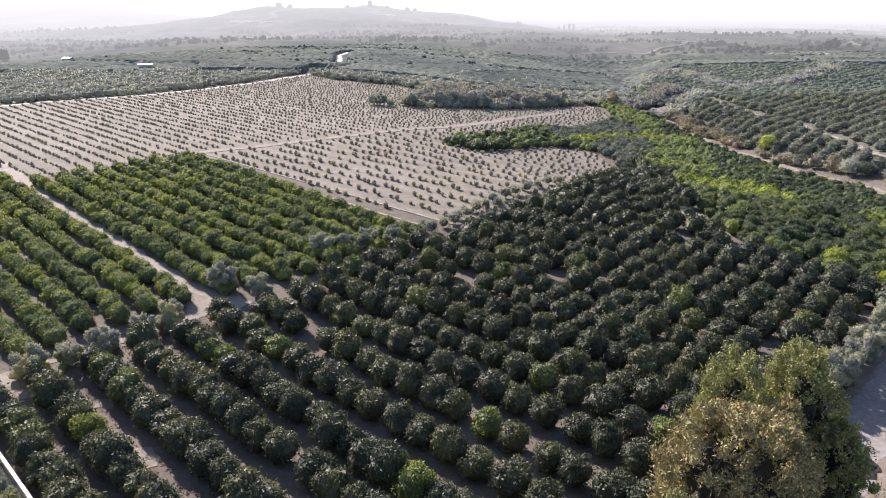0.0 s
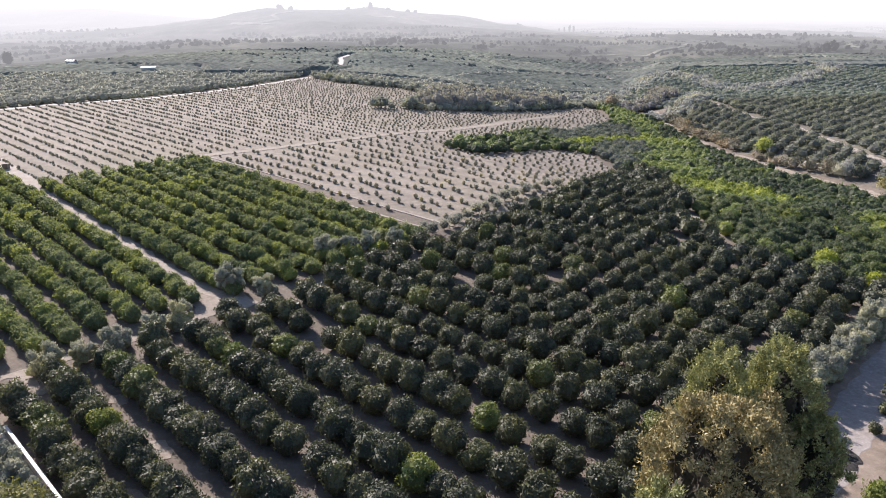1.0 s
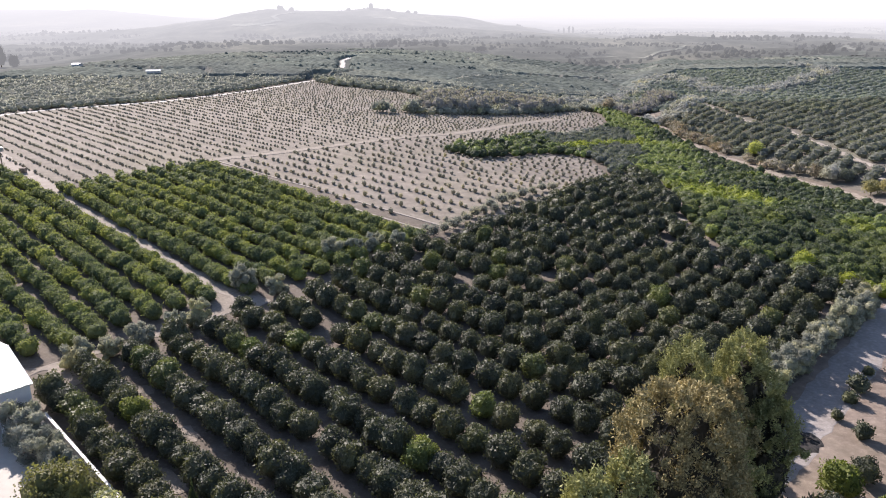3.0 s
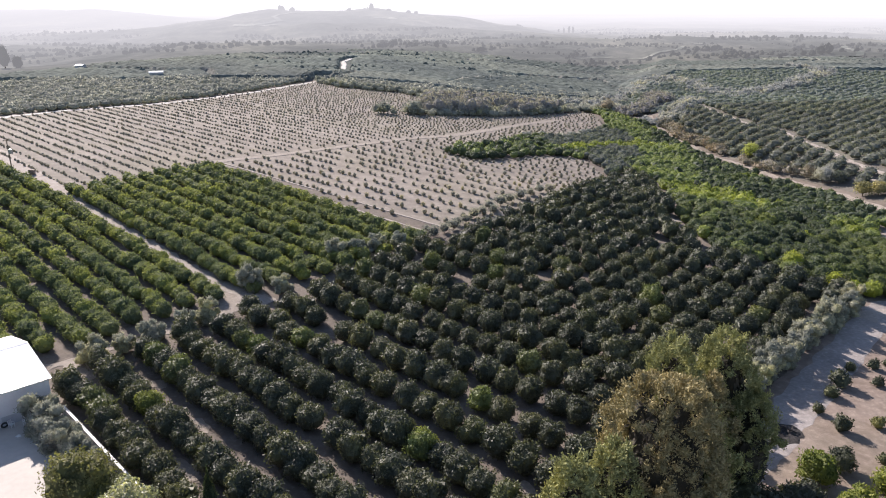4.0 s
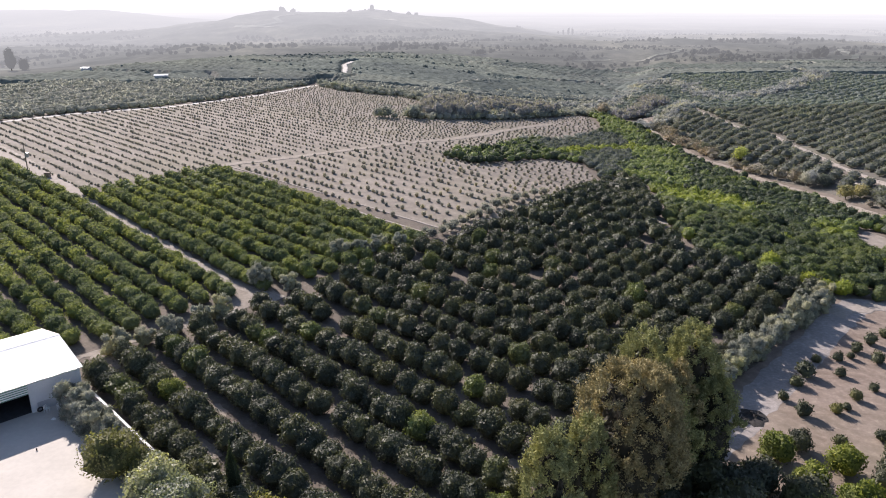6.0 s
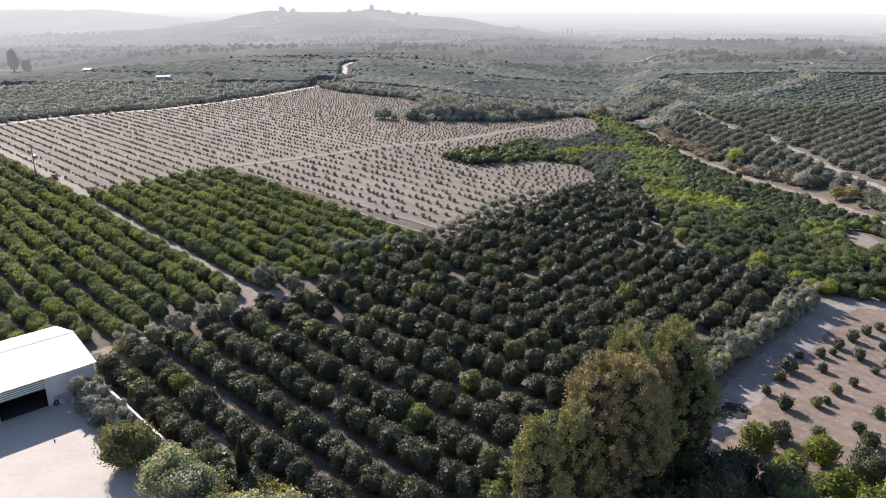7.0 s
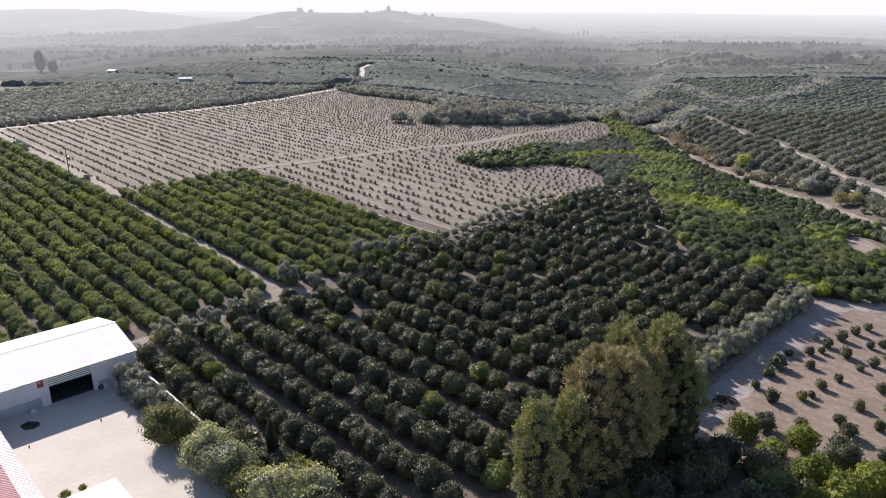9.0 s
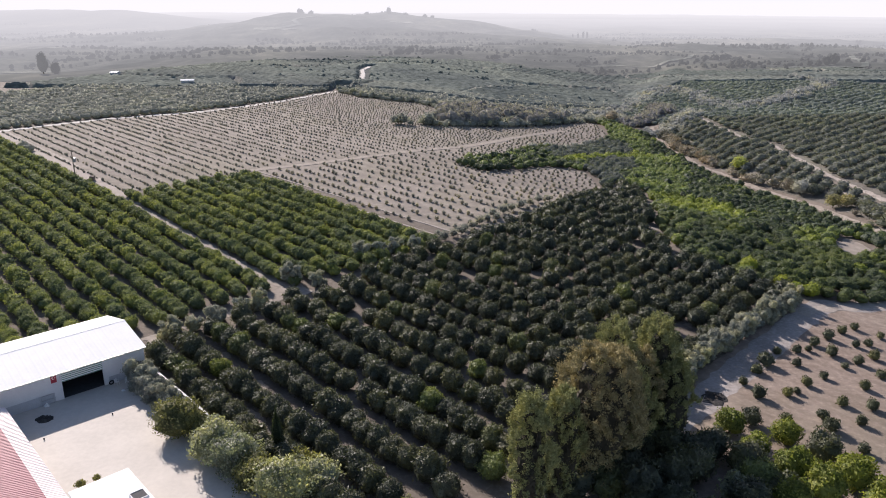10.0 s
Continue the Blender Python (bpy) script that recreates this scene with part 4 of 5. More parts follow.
def far_track(name, pts, width, label):
    """A pale strip laid over the far slopes."""
    P = []
    for (x0, y0), (x1, y1) in zip(pts, pts[1:]):
        n = max(1, int(math.hypot(x1 - x0, y1 - y0) / 6))
        P += [(x0 + (x1 - x0) * i / n, y0 + (y1 - y0) * i / n) for i in range(n)]
    P = np.array(P + [pts[-1]], float)
    for _ in range(6):
        P[1:-1] = (P[:-2] + 2 * P[1:-1] + P[2:]) / 4
    T = np.gradient(P, axis=0)
    T /= np.linalg.norm(T, axis=1)[:, None] + 1e-9
    S = np.stack([-T[:, 1], T[:, 0]], 1) * width / 2
    n = len(P)
    V = [(x, y, far_land(x, y) + 1.0) for x, y in np.concatenate([P + S, P - S])]
    tagged(new(name, mesh_of(name, V, [(n + i, n + i + 1, i + 1, i) for i in range(n - 1)], M_FARROAD)), label, "track", kind="structure")


far_trees = []
for _ in range(170):                                     # hedges and copses between the far plots
    y = 620 * math.exp(rng.uniform(0, 1.1))
    x, a = rng.uniform(-0.62, 0.62) * (y + 60), rng.choice([-0.35, -0.1, 0.12, 0.4, 1.2]) + rng.normal() * 0.12
    half = rng.uniform(10, 70) * (y / 800)
    if 1150 < y and -600 < x < 260 and rng.random() < 0.75:
        continue
    far_trees += far_line([(x - half * math.cos(a), y - half * math.sin(a)), (x + half * math.cos(a), y + half * math.sin(a))], 4.5, rng.uniform(0.35, 0.7), 2.0)
far_trees += far_line([(-345, 700), (-250, 770), (-120, 800), (60, 810), (200, 840)], 9, 0.5, 9)
far_trees += far_line([(262, 735), (284, 752)], 3, 1.1, 4) + far_line([(345, 660), (372, 700)], 3, 1.0, 4)
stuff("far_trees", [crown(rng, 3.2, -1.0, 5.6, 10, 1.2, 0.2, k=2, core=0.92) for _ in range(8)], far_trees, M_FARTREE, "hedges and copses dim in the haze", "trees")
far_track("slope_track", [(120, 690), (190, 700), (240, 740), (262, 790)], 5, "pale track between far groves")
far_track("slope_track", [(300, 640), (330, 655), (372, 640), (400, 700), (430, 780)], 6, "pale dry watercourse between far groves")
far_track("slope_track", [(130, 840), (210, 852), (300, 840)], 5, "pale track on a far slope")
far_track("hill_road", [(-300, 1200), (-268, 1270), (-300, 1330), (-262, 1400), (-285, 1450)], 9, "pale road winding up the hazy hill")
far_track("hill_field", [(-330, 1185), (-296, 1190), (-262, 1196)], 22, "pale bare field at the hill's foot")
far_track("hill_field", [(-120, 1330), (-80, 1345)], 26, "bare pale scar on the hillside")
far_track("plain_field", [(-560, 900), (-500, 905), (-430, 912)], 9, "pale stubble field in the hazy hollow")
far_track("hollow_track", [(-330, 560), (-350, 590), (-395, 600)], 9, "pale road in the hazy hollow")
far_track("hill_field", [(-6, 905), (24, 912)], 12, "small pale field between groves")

# ---- warehouse, yard and sheds ----
TURN = math.atan2(N.y, N.x)
M_WHITE = plain("white_wall_paint", (0.62, 0.62, 0.635), 0.7, vary=0.06, scale=0.5)
M_ROOFW = plain("white_roof_sheet", (0.86, 0.86, 0.86), 0.75, vary=0.04, scale=0.4)
M_PLINTH = plain("grey_render", (0.42, 0.43, 0.46), 0.85, vary=0.12, scale=0.8, bump=0.3)
M_GREEN = plain("green_slat", (0.05, 0.20, 0.13), 0.5)
M_CONC = plain("pale_concrete", (0.505, 0.467, 0.42), 0.85, vary=0.1, scale=0.18, bump=0.15)
# near-black that paints the shade inside doorway and hatch
M_ROOMSHADE = plain("interior_shade", (0.05, 0.05, 0.055), 0.9, vary=0.3)
M_RED = plain("red_roof_sheet", (0.31, 0.09, 0.115), 0.6, vary=0.12, scale=0.6)
# pinkish white that paints sun glare on the shed roof
M_GLARE = plain("roof_glare_sheet", (0.74, 0.64, 0.62), 0.6, vary=0.1, scale=0.6)
M_FLAG = plain("red_cloth", (0.33, 0.03, 0.05), 0.8, vary=0.05)
M_PLASTIC = plain("white_plastic", (0.75, 0.75, 0.74), 0.5, vary=0.04)
M_RUBBER = plain("black_rubber", (0.025, 0.025, 0.027), 0.8, vary=0.2)
M_STEEL = plain("grey_steel", (0.35, 0.36, 0.37), 0.45, 0.7)
M_ASH = soil("black_ash", (0.025, 0.024, 0.024), (0.05, 0.047, 0.045), (0.11, 0.10, 0.095), 0.8, 5)
M_WOOD = plain("weathered_wood", (0.20, 0.16, 0.125), 0.9, vary=0.3, scale=3)


def box(x0, x1, y0, y1, z0, z1):
    V = np.array([(x, y, z) for x in (x0, x1) for y in (y0, y1) for z in (z0, z1)], float)
    return V, np.array([(0, 1, 3, 2), (4, 6, 7, 5), (0, 4, 5, 1), (2, 3, 7, 6), (0, 2, 6, 4), (1, 5, 7, 3)])


def at_rs(r, s, z):
    """The pose of a thing square to the rows: its x runs across them, its y along them."""
    x, y = rs(r, s)
    return Matrix.Translation((x, y, z)) @ Matrix.Rotation(TURN, 4, "Z")


def bit(name, boxes, mat, parent, label="", bevel=0.0):
    me = mesh_of(name, *joined([box(*b) for b in boxes]), mat)
    if bevel:
        bm = bmesh.new()
        bm.from_mesh(me)
        bmesh.ops.bevel(bm, geom=bm.edges[:], offset=bevel, segments=2, affect="EDGES", clamp_overlap=True)
        bm.to_mesh(me)
        bm.free()
    return part(name, me, parent, label)


def sheet(length, run, rise, period, amp, thick, x0=0.0):
    """A sloping roof sheet of trapezoid ribs that run down the slope: x along the eave, y up the slope."""
    prof = [(0.0, 0), (0.30, 0), (0.42, 1), (0.58, 1), (0.70, 0)]
    n = int(length / period)
    xs = [(-(i + p) * period, a * amp) for i in range(n) for p, a in prof] + [(-n * period, 0)]
    xs = [(max(x, -length), a) for x, a in xs]
    V, F, k = [], [], len(xs)
    for z_off in (0, -thick):
        for f in (0, 0.5, 1):
            V += [(x0 + x, run * f, rise * f + a + z_off) for x, a in xs]
    for lay in (0, 3):
        for j in (0, 1):
            for i in range(k - 1):
                q = (lay + j) * k + i
                F.append((q, q + 1, q + k + 1, q + k) if lay else (q, q + k, q + k + 1, q + 1))
    for i in range(k - 1):
        F += [(i, i + 1, 3 * k + i + 1, 3 * k + i), (2 * k + i, 5 * k + i, 5 * k + i + 1, 2 * k + i + 1)]
    for i in (0, k - 1):
        for j in (0, 1):
            F.append((j * k + i, (j + 1) * k + i, (j + 4) * k + i, (j + 3) * k + i))
    return np.array(V, float), np.array(F)


YARD_Z = 1.22
yard_me = mesh_of("yard", *box(-36, 6.15, -45, 0, -0.4, 0), M_CONC)
yard = tagged(new("pavement", yard_me), "sunlit pale concrete yard in front of the warehouse", "yard", kind="structure")
yard.matrix_world = at_rs(82.5, 0, YARD_Z)
yard.data.transform(Matrix.Diagonal((1, 62 / 45, 1, 1)))


def warehouse():
    L, D, H, P = 30.0, 14.0, 4.15, 5.8
    e = tagged(new("warehouse"), "long white warehouse with a low-pitched white metal roof", "warehouse")
    e.matrix_basis = at_rs(68.2, 5.8, YARD_Z)
    d0, d1, top = -11.25, -5.65, 3.8
    bit("wall", [(-L, d0, 0, 0.2, 0, H), (d1, 0, 0, 0.2, 0, H), (d0, d1, 0, 0.2, top, H)], M_WHITE, e, "white painted wall with a wide doorway")
    bit("wall", [(-L, 0, D - 0.2, D, 0, H)], M_WHITE, e)
    for x in (0.0, -L + 0.2):
        V = np.array([(x - 0.2, 0.2, 0), (x - 0.2, D - 0.2, 0), (x - 0.2, D - 0.2, H), (x - 0.2, D / 2, P - 0.05), (x - 0.2, 0.2, H)])
        bm = bmesh.new()
        f = bm.faces.new([bm.verts.new(v) for v in V])
        g = bmesh.ops.extrude_face_region(bm, geom=[f])["geom"]
        bmesh.ops.translate(bm, verts=[v for v in g if isinstance(v, bmesh.types.BMVert)], vec=(0.2, 0, 0))
        bmesh.ops.recalc_face_normals(bm, faces=bm.faces[:])
        me = bpy.data.meshes.new("gable")
        bm.to_mesh(me)
        bm.free()
        me.materials.append(M_WHITE)
        part("gable", me, e)
    bit("plinth", [(-L, d0 - 0.9, -0.012, -0.001, 0, 1.35)], M_PLINTH, e, "grey rendered lower band")
    bit("plinth", [(d1 + 0.5, 0, -0.012, -0.001, 0, 1.1)], M_PLINTH, e, "grey rendered lower band")
    # thin dark sheet over the concrete, darkening the view through the door
    bit("floor", [(-L + .2, -.2, 0.2, D - 0.2, 0.005, 0.02)], M_ROOMSHADE, e)
    for x in (d0, d1 - 0.16):
        bit("door_post", [(x, x + 0.16, -0.06, 0.26, 0, top)], M_WHITE, e, "", 0.01)
    sh = part("shutter", mesh_of("shutter", *box(d0 + 0.16, d1 - 0.16, 0.06, 0.10, 2.45, top), M_WHITE), e, "white roller shutter with green stripes, half raised")
    for i in range(5):
        z = 2.45 + i * 0.27
        part("slat", mesh_of("slat", *box(d0 + 0.17, d1 - 0.17, 0.03, 0.06, z + 0.03, z + 0.12), M_GREEN), sh, "dark-green slat")
        part("slat", mesh_of("slat", *box(d0 + 0.17, d1 - 0.17, 0.035, 0.06, z + 0.135, z + 0.285), M_PLASTIC), sh)
    run, rise = D / 2 + 0.5, P - H + 0.06
    V, F = sheet(L + 0.5, run, rise, 1.0, 0.008, 0.06, 0.25)
    part("roof", mesh_of("roof", V, F, M_ROOFW), e, "white ribbed metal roof slope", Matrix.Translation((0, -0.5, H - 0.02)))
    W = V.copy()
    W[:, 1] = -W[:, 1]
    part("roof", mesh_of("roof", W, F[:, ::-1], M_ROOFW), e, "white ribbed metal roof slope", Matrix.Translation((0, D + 0.5, H - 0.02)))
    zr = H - 0.02 + rise
    fall = 0.25 * rise / run
    cap = [(x, D / 2 + y, zr + z) for x in (-L - 0.25, 0.27) for y, z in ((-0.25, 0.022 - fall), (0, 0.03), (0.25, 0.022 - fall), (0.25, 0.012 - fall), (0, 0.012), (-0.25, 0.012 - fall))]
    part("ridge_cap", mesh_of("ridge_cap", cap, [(i, (i + 1) % 6, 6 + (i + 1) % 6, 6 + i) for i in range(6)], M_ROOFW), e)
    bit("gutter", [(-L - 0.2, 0.2, -0.6, -0.5, H - 0.16, H - 0.04)], M_STEEL, e, "thin grey gutter", 0.02)
    bit("pipe_rack", [(-13.9, -13.85, -0.25, -0.2, 0, 1.4), (-12.45, -12.4, -0.25, -0.2, 0, 1.4), (-13.9, -12.4, -0.25, -0.2, 1.35, 1.4), (-13.9, -12.4, -0.25, -0.2, 0.7, 0.74)], M_STEEL, e)


warehouse()


def wall_flag():
    e = tagged(new("wall_flag"), "red flag with a white crescent and star on the wall", "flag")
    e.matrix_basis = at_rs(68.2, -6.2, YARD_Z + 2.75)
    part("cloth", mesh_of("cloth", *box(-0.36, 0.36, -0.035, -0.015, 0, 1.25), M_FLAG), e)
    V, F = [], []
    for i in range(25):
        a = radians(40 + 280 * i / 24)
        V += [(0.22 * math.cos(a), -0.04, 0.72 + 0.22 * math.sin(a)), (0.05 + 0.165 * math.cos(a), -0.04, 0.72 + 0.165 * math.sin(a))]
    F = [(2 * i, 2 * i + 1, 2 * i + 3, 2 * i + 2) for i in range(24)]
    part("crescent", mesh_of("crescent", np.array(V), F, M_PLASTIC), e, "white crescent")
    S = [(0.2 + (0.08 if i % 2 == 0 else 0.032) * math.cos(radians(90 + 36 * i)), -0.04, 0.72 + (0.08 if i % 2 == 0 else 0.032) * math.sin(radians(90 + 36 * i))) for i in range(10)]
    S.append((0.2, -0.04, 0.72))
    part("star", mesh_of("star", np.array(S), [(i, (i + 1) % 10, 10) for i in range(10)], M_PLASTIC), e, "white star")


wall_flag()


def plastic_chair():
    e = tagged(new("plastic_chair"), "white plastic garden chair on the concrete by the doorway", "chair", "plastic chairs by the doorway")
    bit("seat", [(-.23, .23, -.22, .22, .42, .45)], M_PLASTIC, e, "", 0.012)
    bit("backrest", [(-.23, -.13, .2, .23, .45, .86), (-.05, .05, .2, .23, .45, .88), (.13, .23, .2, .23, .45, .86), (-.23, .23, .2, .235, .82, .9)], M_PLASTIC, e)
    for x in (-.2, .2):
        bit("armrest", [(x - .03, x + .03, -.2, .22, .64, .67)], M_PLASTIC, e, "", 0.01)
        for y in (-.19, .19):
            bit("leg", [(x - .025, x + .025, y - .025, y + .025, 0, .66 if y < 0 else .43)], M_PLASTIC, e, "", 0.008)
    return e


ch = plastic_chair()
ch.matrix_basis = at_rs(67.3, 1.3, YARD_Z) @ Matrix.Rotation(0.5, 4, "Z")
copy_thing(ch, at_rs(67.0, 2.6, YARD_Z) @ Matrix.Rotation(-0.7, 4, "Z"))


def ring(R, r, n=20, k=8):
    V = np.array([((R + r * math.cos(b)) * math.cos(a), r * math.sin(b) * 0.9, (R + r * math.cos(b)) * math.sin(a) + R + r)
                  for a in np.linspace(0, 6.283, n, endpoint=False) for b in np.linspace(0, 6.283, k, endpoint=False)])
    F = [(i * k + j, ((i + 1) % n) * k + j, ((i + 1) % n) * k + (j + 1) % k, i * k + (j + 1) % k) for i in range(n) for j in range(k)]
    return V, np.array(F)


for r, s, a in ((67.85, 0.75, 0.0), (67.75, 3.1, 0.3)):
    t = tagged(new("tyre", mesh_of("tyre", *ring(0.28, 0.1), M_RUBBER, True)), "worn black tyre leaning at the warehouse wall", "tyre", "tyres at the wall")
    t.matrix_basis = at_rs(r, s, YARD_Z) @ Matrix.Rotation(a, 4, "Z") @ Matrix.Rotation(0.25, 4, "X")


def heap(name, r, s, rad, high, mat, label, category, z, seed):
    g = np.random.default_rng(seed)
    V, F = [(0, 0, high)], []
    rings, k, f = 6, 26, lumps(g, 10, 4)
    for i in range(1, rings + 1):
        t = i / rings
        for j in range(k):
            a = 6.283 * j / k
            q = t * rad * (1 + 0.28 * float(f(np.array([[math.cos(a), math.sin(a), t]]))[0]))
            V.append((q * math.cos(a), q * math.sin(a), max(0, high * (1 - t) ** 1.3 * (1 + 0.35 * g.normal())) - (0.02 if i == rings else 0)))
    T = [(0, 1 + j, 1 + (j + 1) % k) for j in range(k)]
    for i in range(rings - 1):
        for j in range(k):
            a, b = 1 + i * k + j, 1 + i * k + (j + 1) % k
            T += [(a, a + k, b + k), (a, b + k, b)]
    ob = tagged(new(name, mesh_of(name, np.array(V), np.array(T), mat)), label, category)
    ob.matrix_basis = at_rs(r, s, z)


heap("ash_heap", 64.6, -8.8, 1.15, 0.2, M_ASH, "low dark heap of ash on the concrete", "heap", YARD_Z, 3)
heap("brush_heap", 8.6, 59.5, 1.9, 0.4, M_ASH, "burnt black heap of brushwood beside the road", "heap", 1.06, 4)
heap("cement_bag", 65.1, 1.3, 0.3, 0.18, M_PLASTIC, "crumpled white sack lying on the concrete", "sack", YARD_Z, 5)
heap("cement_bag", 67.8, -7.6, 0.35, 0.4, M_PLASTIC, "white sack leaning at the warehouse wall", "sack", YARD_Z, 6)
# two small dark upright things of unknown kind, drawn as buckets
for r, s in ((59.5, -10.3), (59.7, -2.1)):
    V, F = tube([(0, 0, 0), (0, 0, 0.2)], [0.07, 0.09], 10)
    b = tagged(new("bucket", mesh_of("bucket", V, F, M_RUBBER)), "small dark upright thing drawn as a bucket on the concrete", "bucket", "buckets in the yard")
    b.matrix_basis = at_rs(r, s, YARD_Z)


def low_wall():
    e = tagged(new("garden_wall"), "low white masonry wall between yard and orchard", "wall")
    e.matrix_basis = at_rs(66.5, 6.3, 0.95)
    bit("wall", [(-0.1, 0.1, -38, 0, 0, 1.15)], M_PLINTH, e)
    bit("coping", [(-0.15, 0.15, -38.0, 0.03, 1.15, 1.23)], M_WHITE, e, "white coping", 0.015)


low_wall()


def red_shed():
    L, D, H, P = 44.0, 15.0, 2.5, 4.3
    e = tagged(new("shed"), "long shed with a faded red corrugated roof", "shed")
    e.matrix_basis = at_rs(66.3, -12.9, YARD_Z)
    bit("wall", [(-0.2, 0, -L, 0, 0, H), (-D, -D + 0.2, -L, 0, 0, H), (-D + .2, -.2, -L, -L + 0.2, 0, H), (-D + .2, -.2, -.2, 0, 0, H)], M_WHITE, e)
    slope = (P - H) / (D / 2)
    # the eave strip's pale colour stands in for glare on the red sheet
    for nm, run0, run1, mat, lab in (("roof", -0.4, 1.45, M_GLARE, "pale corrugated strip along the eave, coloured as sun glare"), ("roof", 1.4, D / 2, M_RED, "faded red corrugated roof slope")):
        V, F = sheet(L + 0.4, run1 - run0, (run1 - run0) * slope, 0.36, 0.04, 0.02)
        W = np.stack([-V[:, 1] - run0, V[:, 0] + 0.2, V[:, 2] + H + run0 * slope + (0.012 if mat is M_RED else 0)], 1)
        part(nm, mesh_of("roof", W, F, mat), e, lab)
    V, F = sheet(L + 0.4, D / 2 + 0.4, (D / 2 + 0.4) * slope, 0.36, 0.04, 0.02)
    W = np.stack([-D - 0.4 + V[:, 1], V[:, 0] + 0.2, V[:, 2] + H - 0.4 * slope], 1)
    part("roof", mesh_of("roof", W, F[:, ::-1], M_RED), e, "faded red corrugated roof slope")
    bit("ridge_cap", [(-D / 2 - .2, -D / 2 + .2, -L - .2, .22, P + 0.03, P + 0.1)], M_RED, e)


red_shed()


def cabin():
    e = tagged(new("cabin"), "small white cabin with a flat white roof", "cabin")
    e.matrix_basis = at_rs(43.0, -6.4, YARD_Z)
    bit("wall", [(-5.6, 0, -9, 0, 0, 2.2)], M_WHITE, e)
    bit("roof", [(-5.9, 0.3, -9.3, 0.3, 2.2, 2.4)], M_ROOFW, e, "flat white roof slab", 0.03)
    bit("roof_hatch", [(-1.5, -0.2, -6.4, -5.0, 2.42, 2.8)], M_ROOMSHADE, e, "roof hatch filled near-black for the shade inside", 0.03)
    bit("hatch_rim", [(-1.6, -1.5, -6.5, -4.9, 2.4, 2.86), (-0.2, -0.1, -6.5, -4.9, 2.4, 2.86), (-1.5, -.2, -6.5, -6.4, 2.4, 2.86), (-1.5, -.2, -5.0, -4.9, 2.4, 2.86)], M_WHITE, e)


cabin()


def power_pole():
    e = tagged(new("power_pole"), "wooden power pole with a crossarm and a transformer", "pole")
    x, y = -106.0, 157.0
    e.matrix_basis = Matrix.Translation((x, y, float(land(x, y))))
    part("pole", mesh_of("pole", *tube([(0, 0, -.2), (0, 0, 4.5), (0, 0, 9.2)], [.17, .14, .1], 8), M_WOOD), e)
    bit("crossarm", [(-.9, .9, -.06, .06, 8.5, 8.65)], M_WOOD, e)
    bit("transformer", [(.15, .85, -.35, .35, 5.4, 6.5)], M_STEEL, e, "grey transformer box", 0.04)
    for q in (-.8, 0, .8):
        part("insulator", mesh_of("insulator", *tube([(q, 0, 8.65), (q, 0, 8.95)], [.06, .04], 6), M_PLASTIC), e)


power_pole()


def kiosk():
    e = tagged(new("pump_house"), "small dark pump house beside the dirt path", "hut")
    e.matrix_basis = Matrix.Translation((-101.5, 157.5, float(land(0, 157.5))))
    bit("wall", [(-.6, .6, -.5, .5, 0, 1.3)], M_WOOD, e)
    bit("roof", [(-.72, .72, -.62, .62, 1.3, 1.38)], M_WOOD, e, "", 0.02)


kiosk()


def barn(x, y, l, w, h, turn, mat, label):
    e = tagged(new("barn"), label, "barn")
    e.matrix_basis = Matrix.Translation((x, y, float(land(x, y)))) @ Matrix.Rotation(turn, 4, "Z")
    bit("wall", [(-l / 2, l / 2, -w / 2, w / 2, 0, h)], M_PLINTH, e)
    V, F = [], []
    for x0 in (-l / 2 - .4, l / 2 + .4):
        V += [(x0, -w / 2 - .4, h), (x0, 0, h + w * .2), (x0, w / 2 + .4, h), (x0, w / 2 + .4, h - .15), (x0, 0, h + w * .2 - .15), (x0, -w / 2 - .4, h - .15)]
    F = [(i, (i + 1) % 6, 6 + (i + 1) % 6, 6 + i) for i in range(6)] + [(0, 5, 4, 1), (1, 4, 3, 2), (6, 7, 10, 11), (7, 8, 9, 10)]
    part("roof", mesh_of("roof", np.array(V, float), F, mat), e)


barn(-159, 396, 7.0, 3.4, 3.2, 0.25, M_ROOFW, "distant barn with a white roof among the groves")
barn(-222, 440, 5, 4, 3.4, -0.2, M_ROOFW, "distant white farmhouse half hidden by trees")

# ---- other trees ----
rng = np.random.default_rng(23)


def tall_crown(g, high, rad, n, low=0.1, leaf=0.23, per=150, tall=1.3):
    """A tall crown of many feathery tufts, crowded like a cauliflower's, widest above the middle."""
    parts = []
    for i in range(n):
        t = ((i + g.uniform(0.0, 1.0)) / n) ** 0.72
        env = rad * (0.58 + 0.42 * t / 0.6 if t < 0.6 else math.sqrt(max(0.0, 1 - ((t - 0.6) / 0.42) ** 2)))
        a, c = 2.4 * i + g.uniform(-0.4, 0.4), g.uniform(0.4, 0.78) * (rad / 3) ** 0.4
        q = max(0.0, env * (1 + 0.17 * math.sin(3 * a + 5 * t) + 0.14 * math.sin(11 * t + 2 * a + rad)) - c * 0.4) * g.uniform(0.9, 1.06)
        V, F = crown(g, c, -c * 0.8, c * tall * g.uniform(0.9, 1.4), per, leaf, 0.3, 3.0, 1, -0.3, 0.4, 0.42, 6)
        lean = g.uniform(0.0, 0.3)
        V[:, 0] += math.cos(a) * (q + V[:, 2] * lean)
        V[:, 1] += math.sin(a) * (q + V[:, 2] * lean)
        V[:, 2] += high * (low + (0.91 - low) * t) - c * 0.3 + g.uniform(-0.3, 0.9) * (t > 0.6)
        parts.append((V, F))
    return joined(parts)


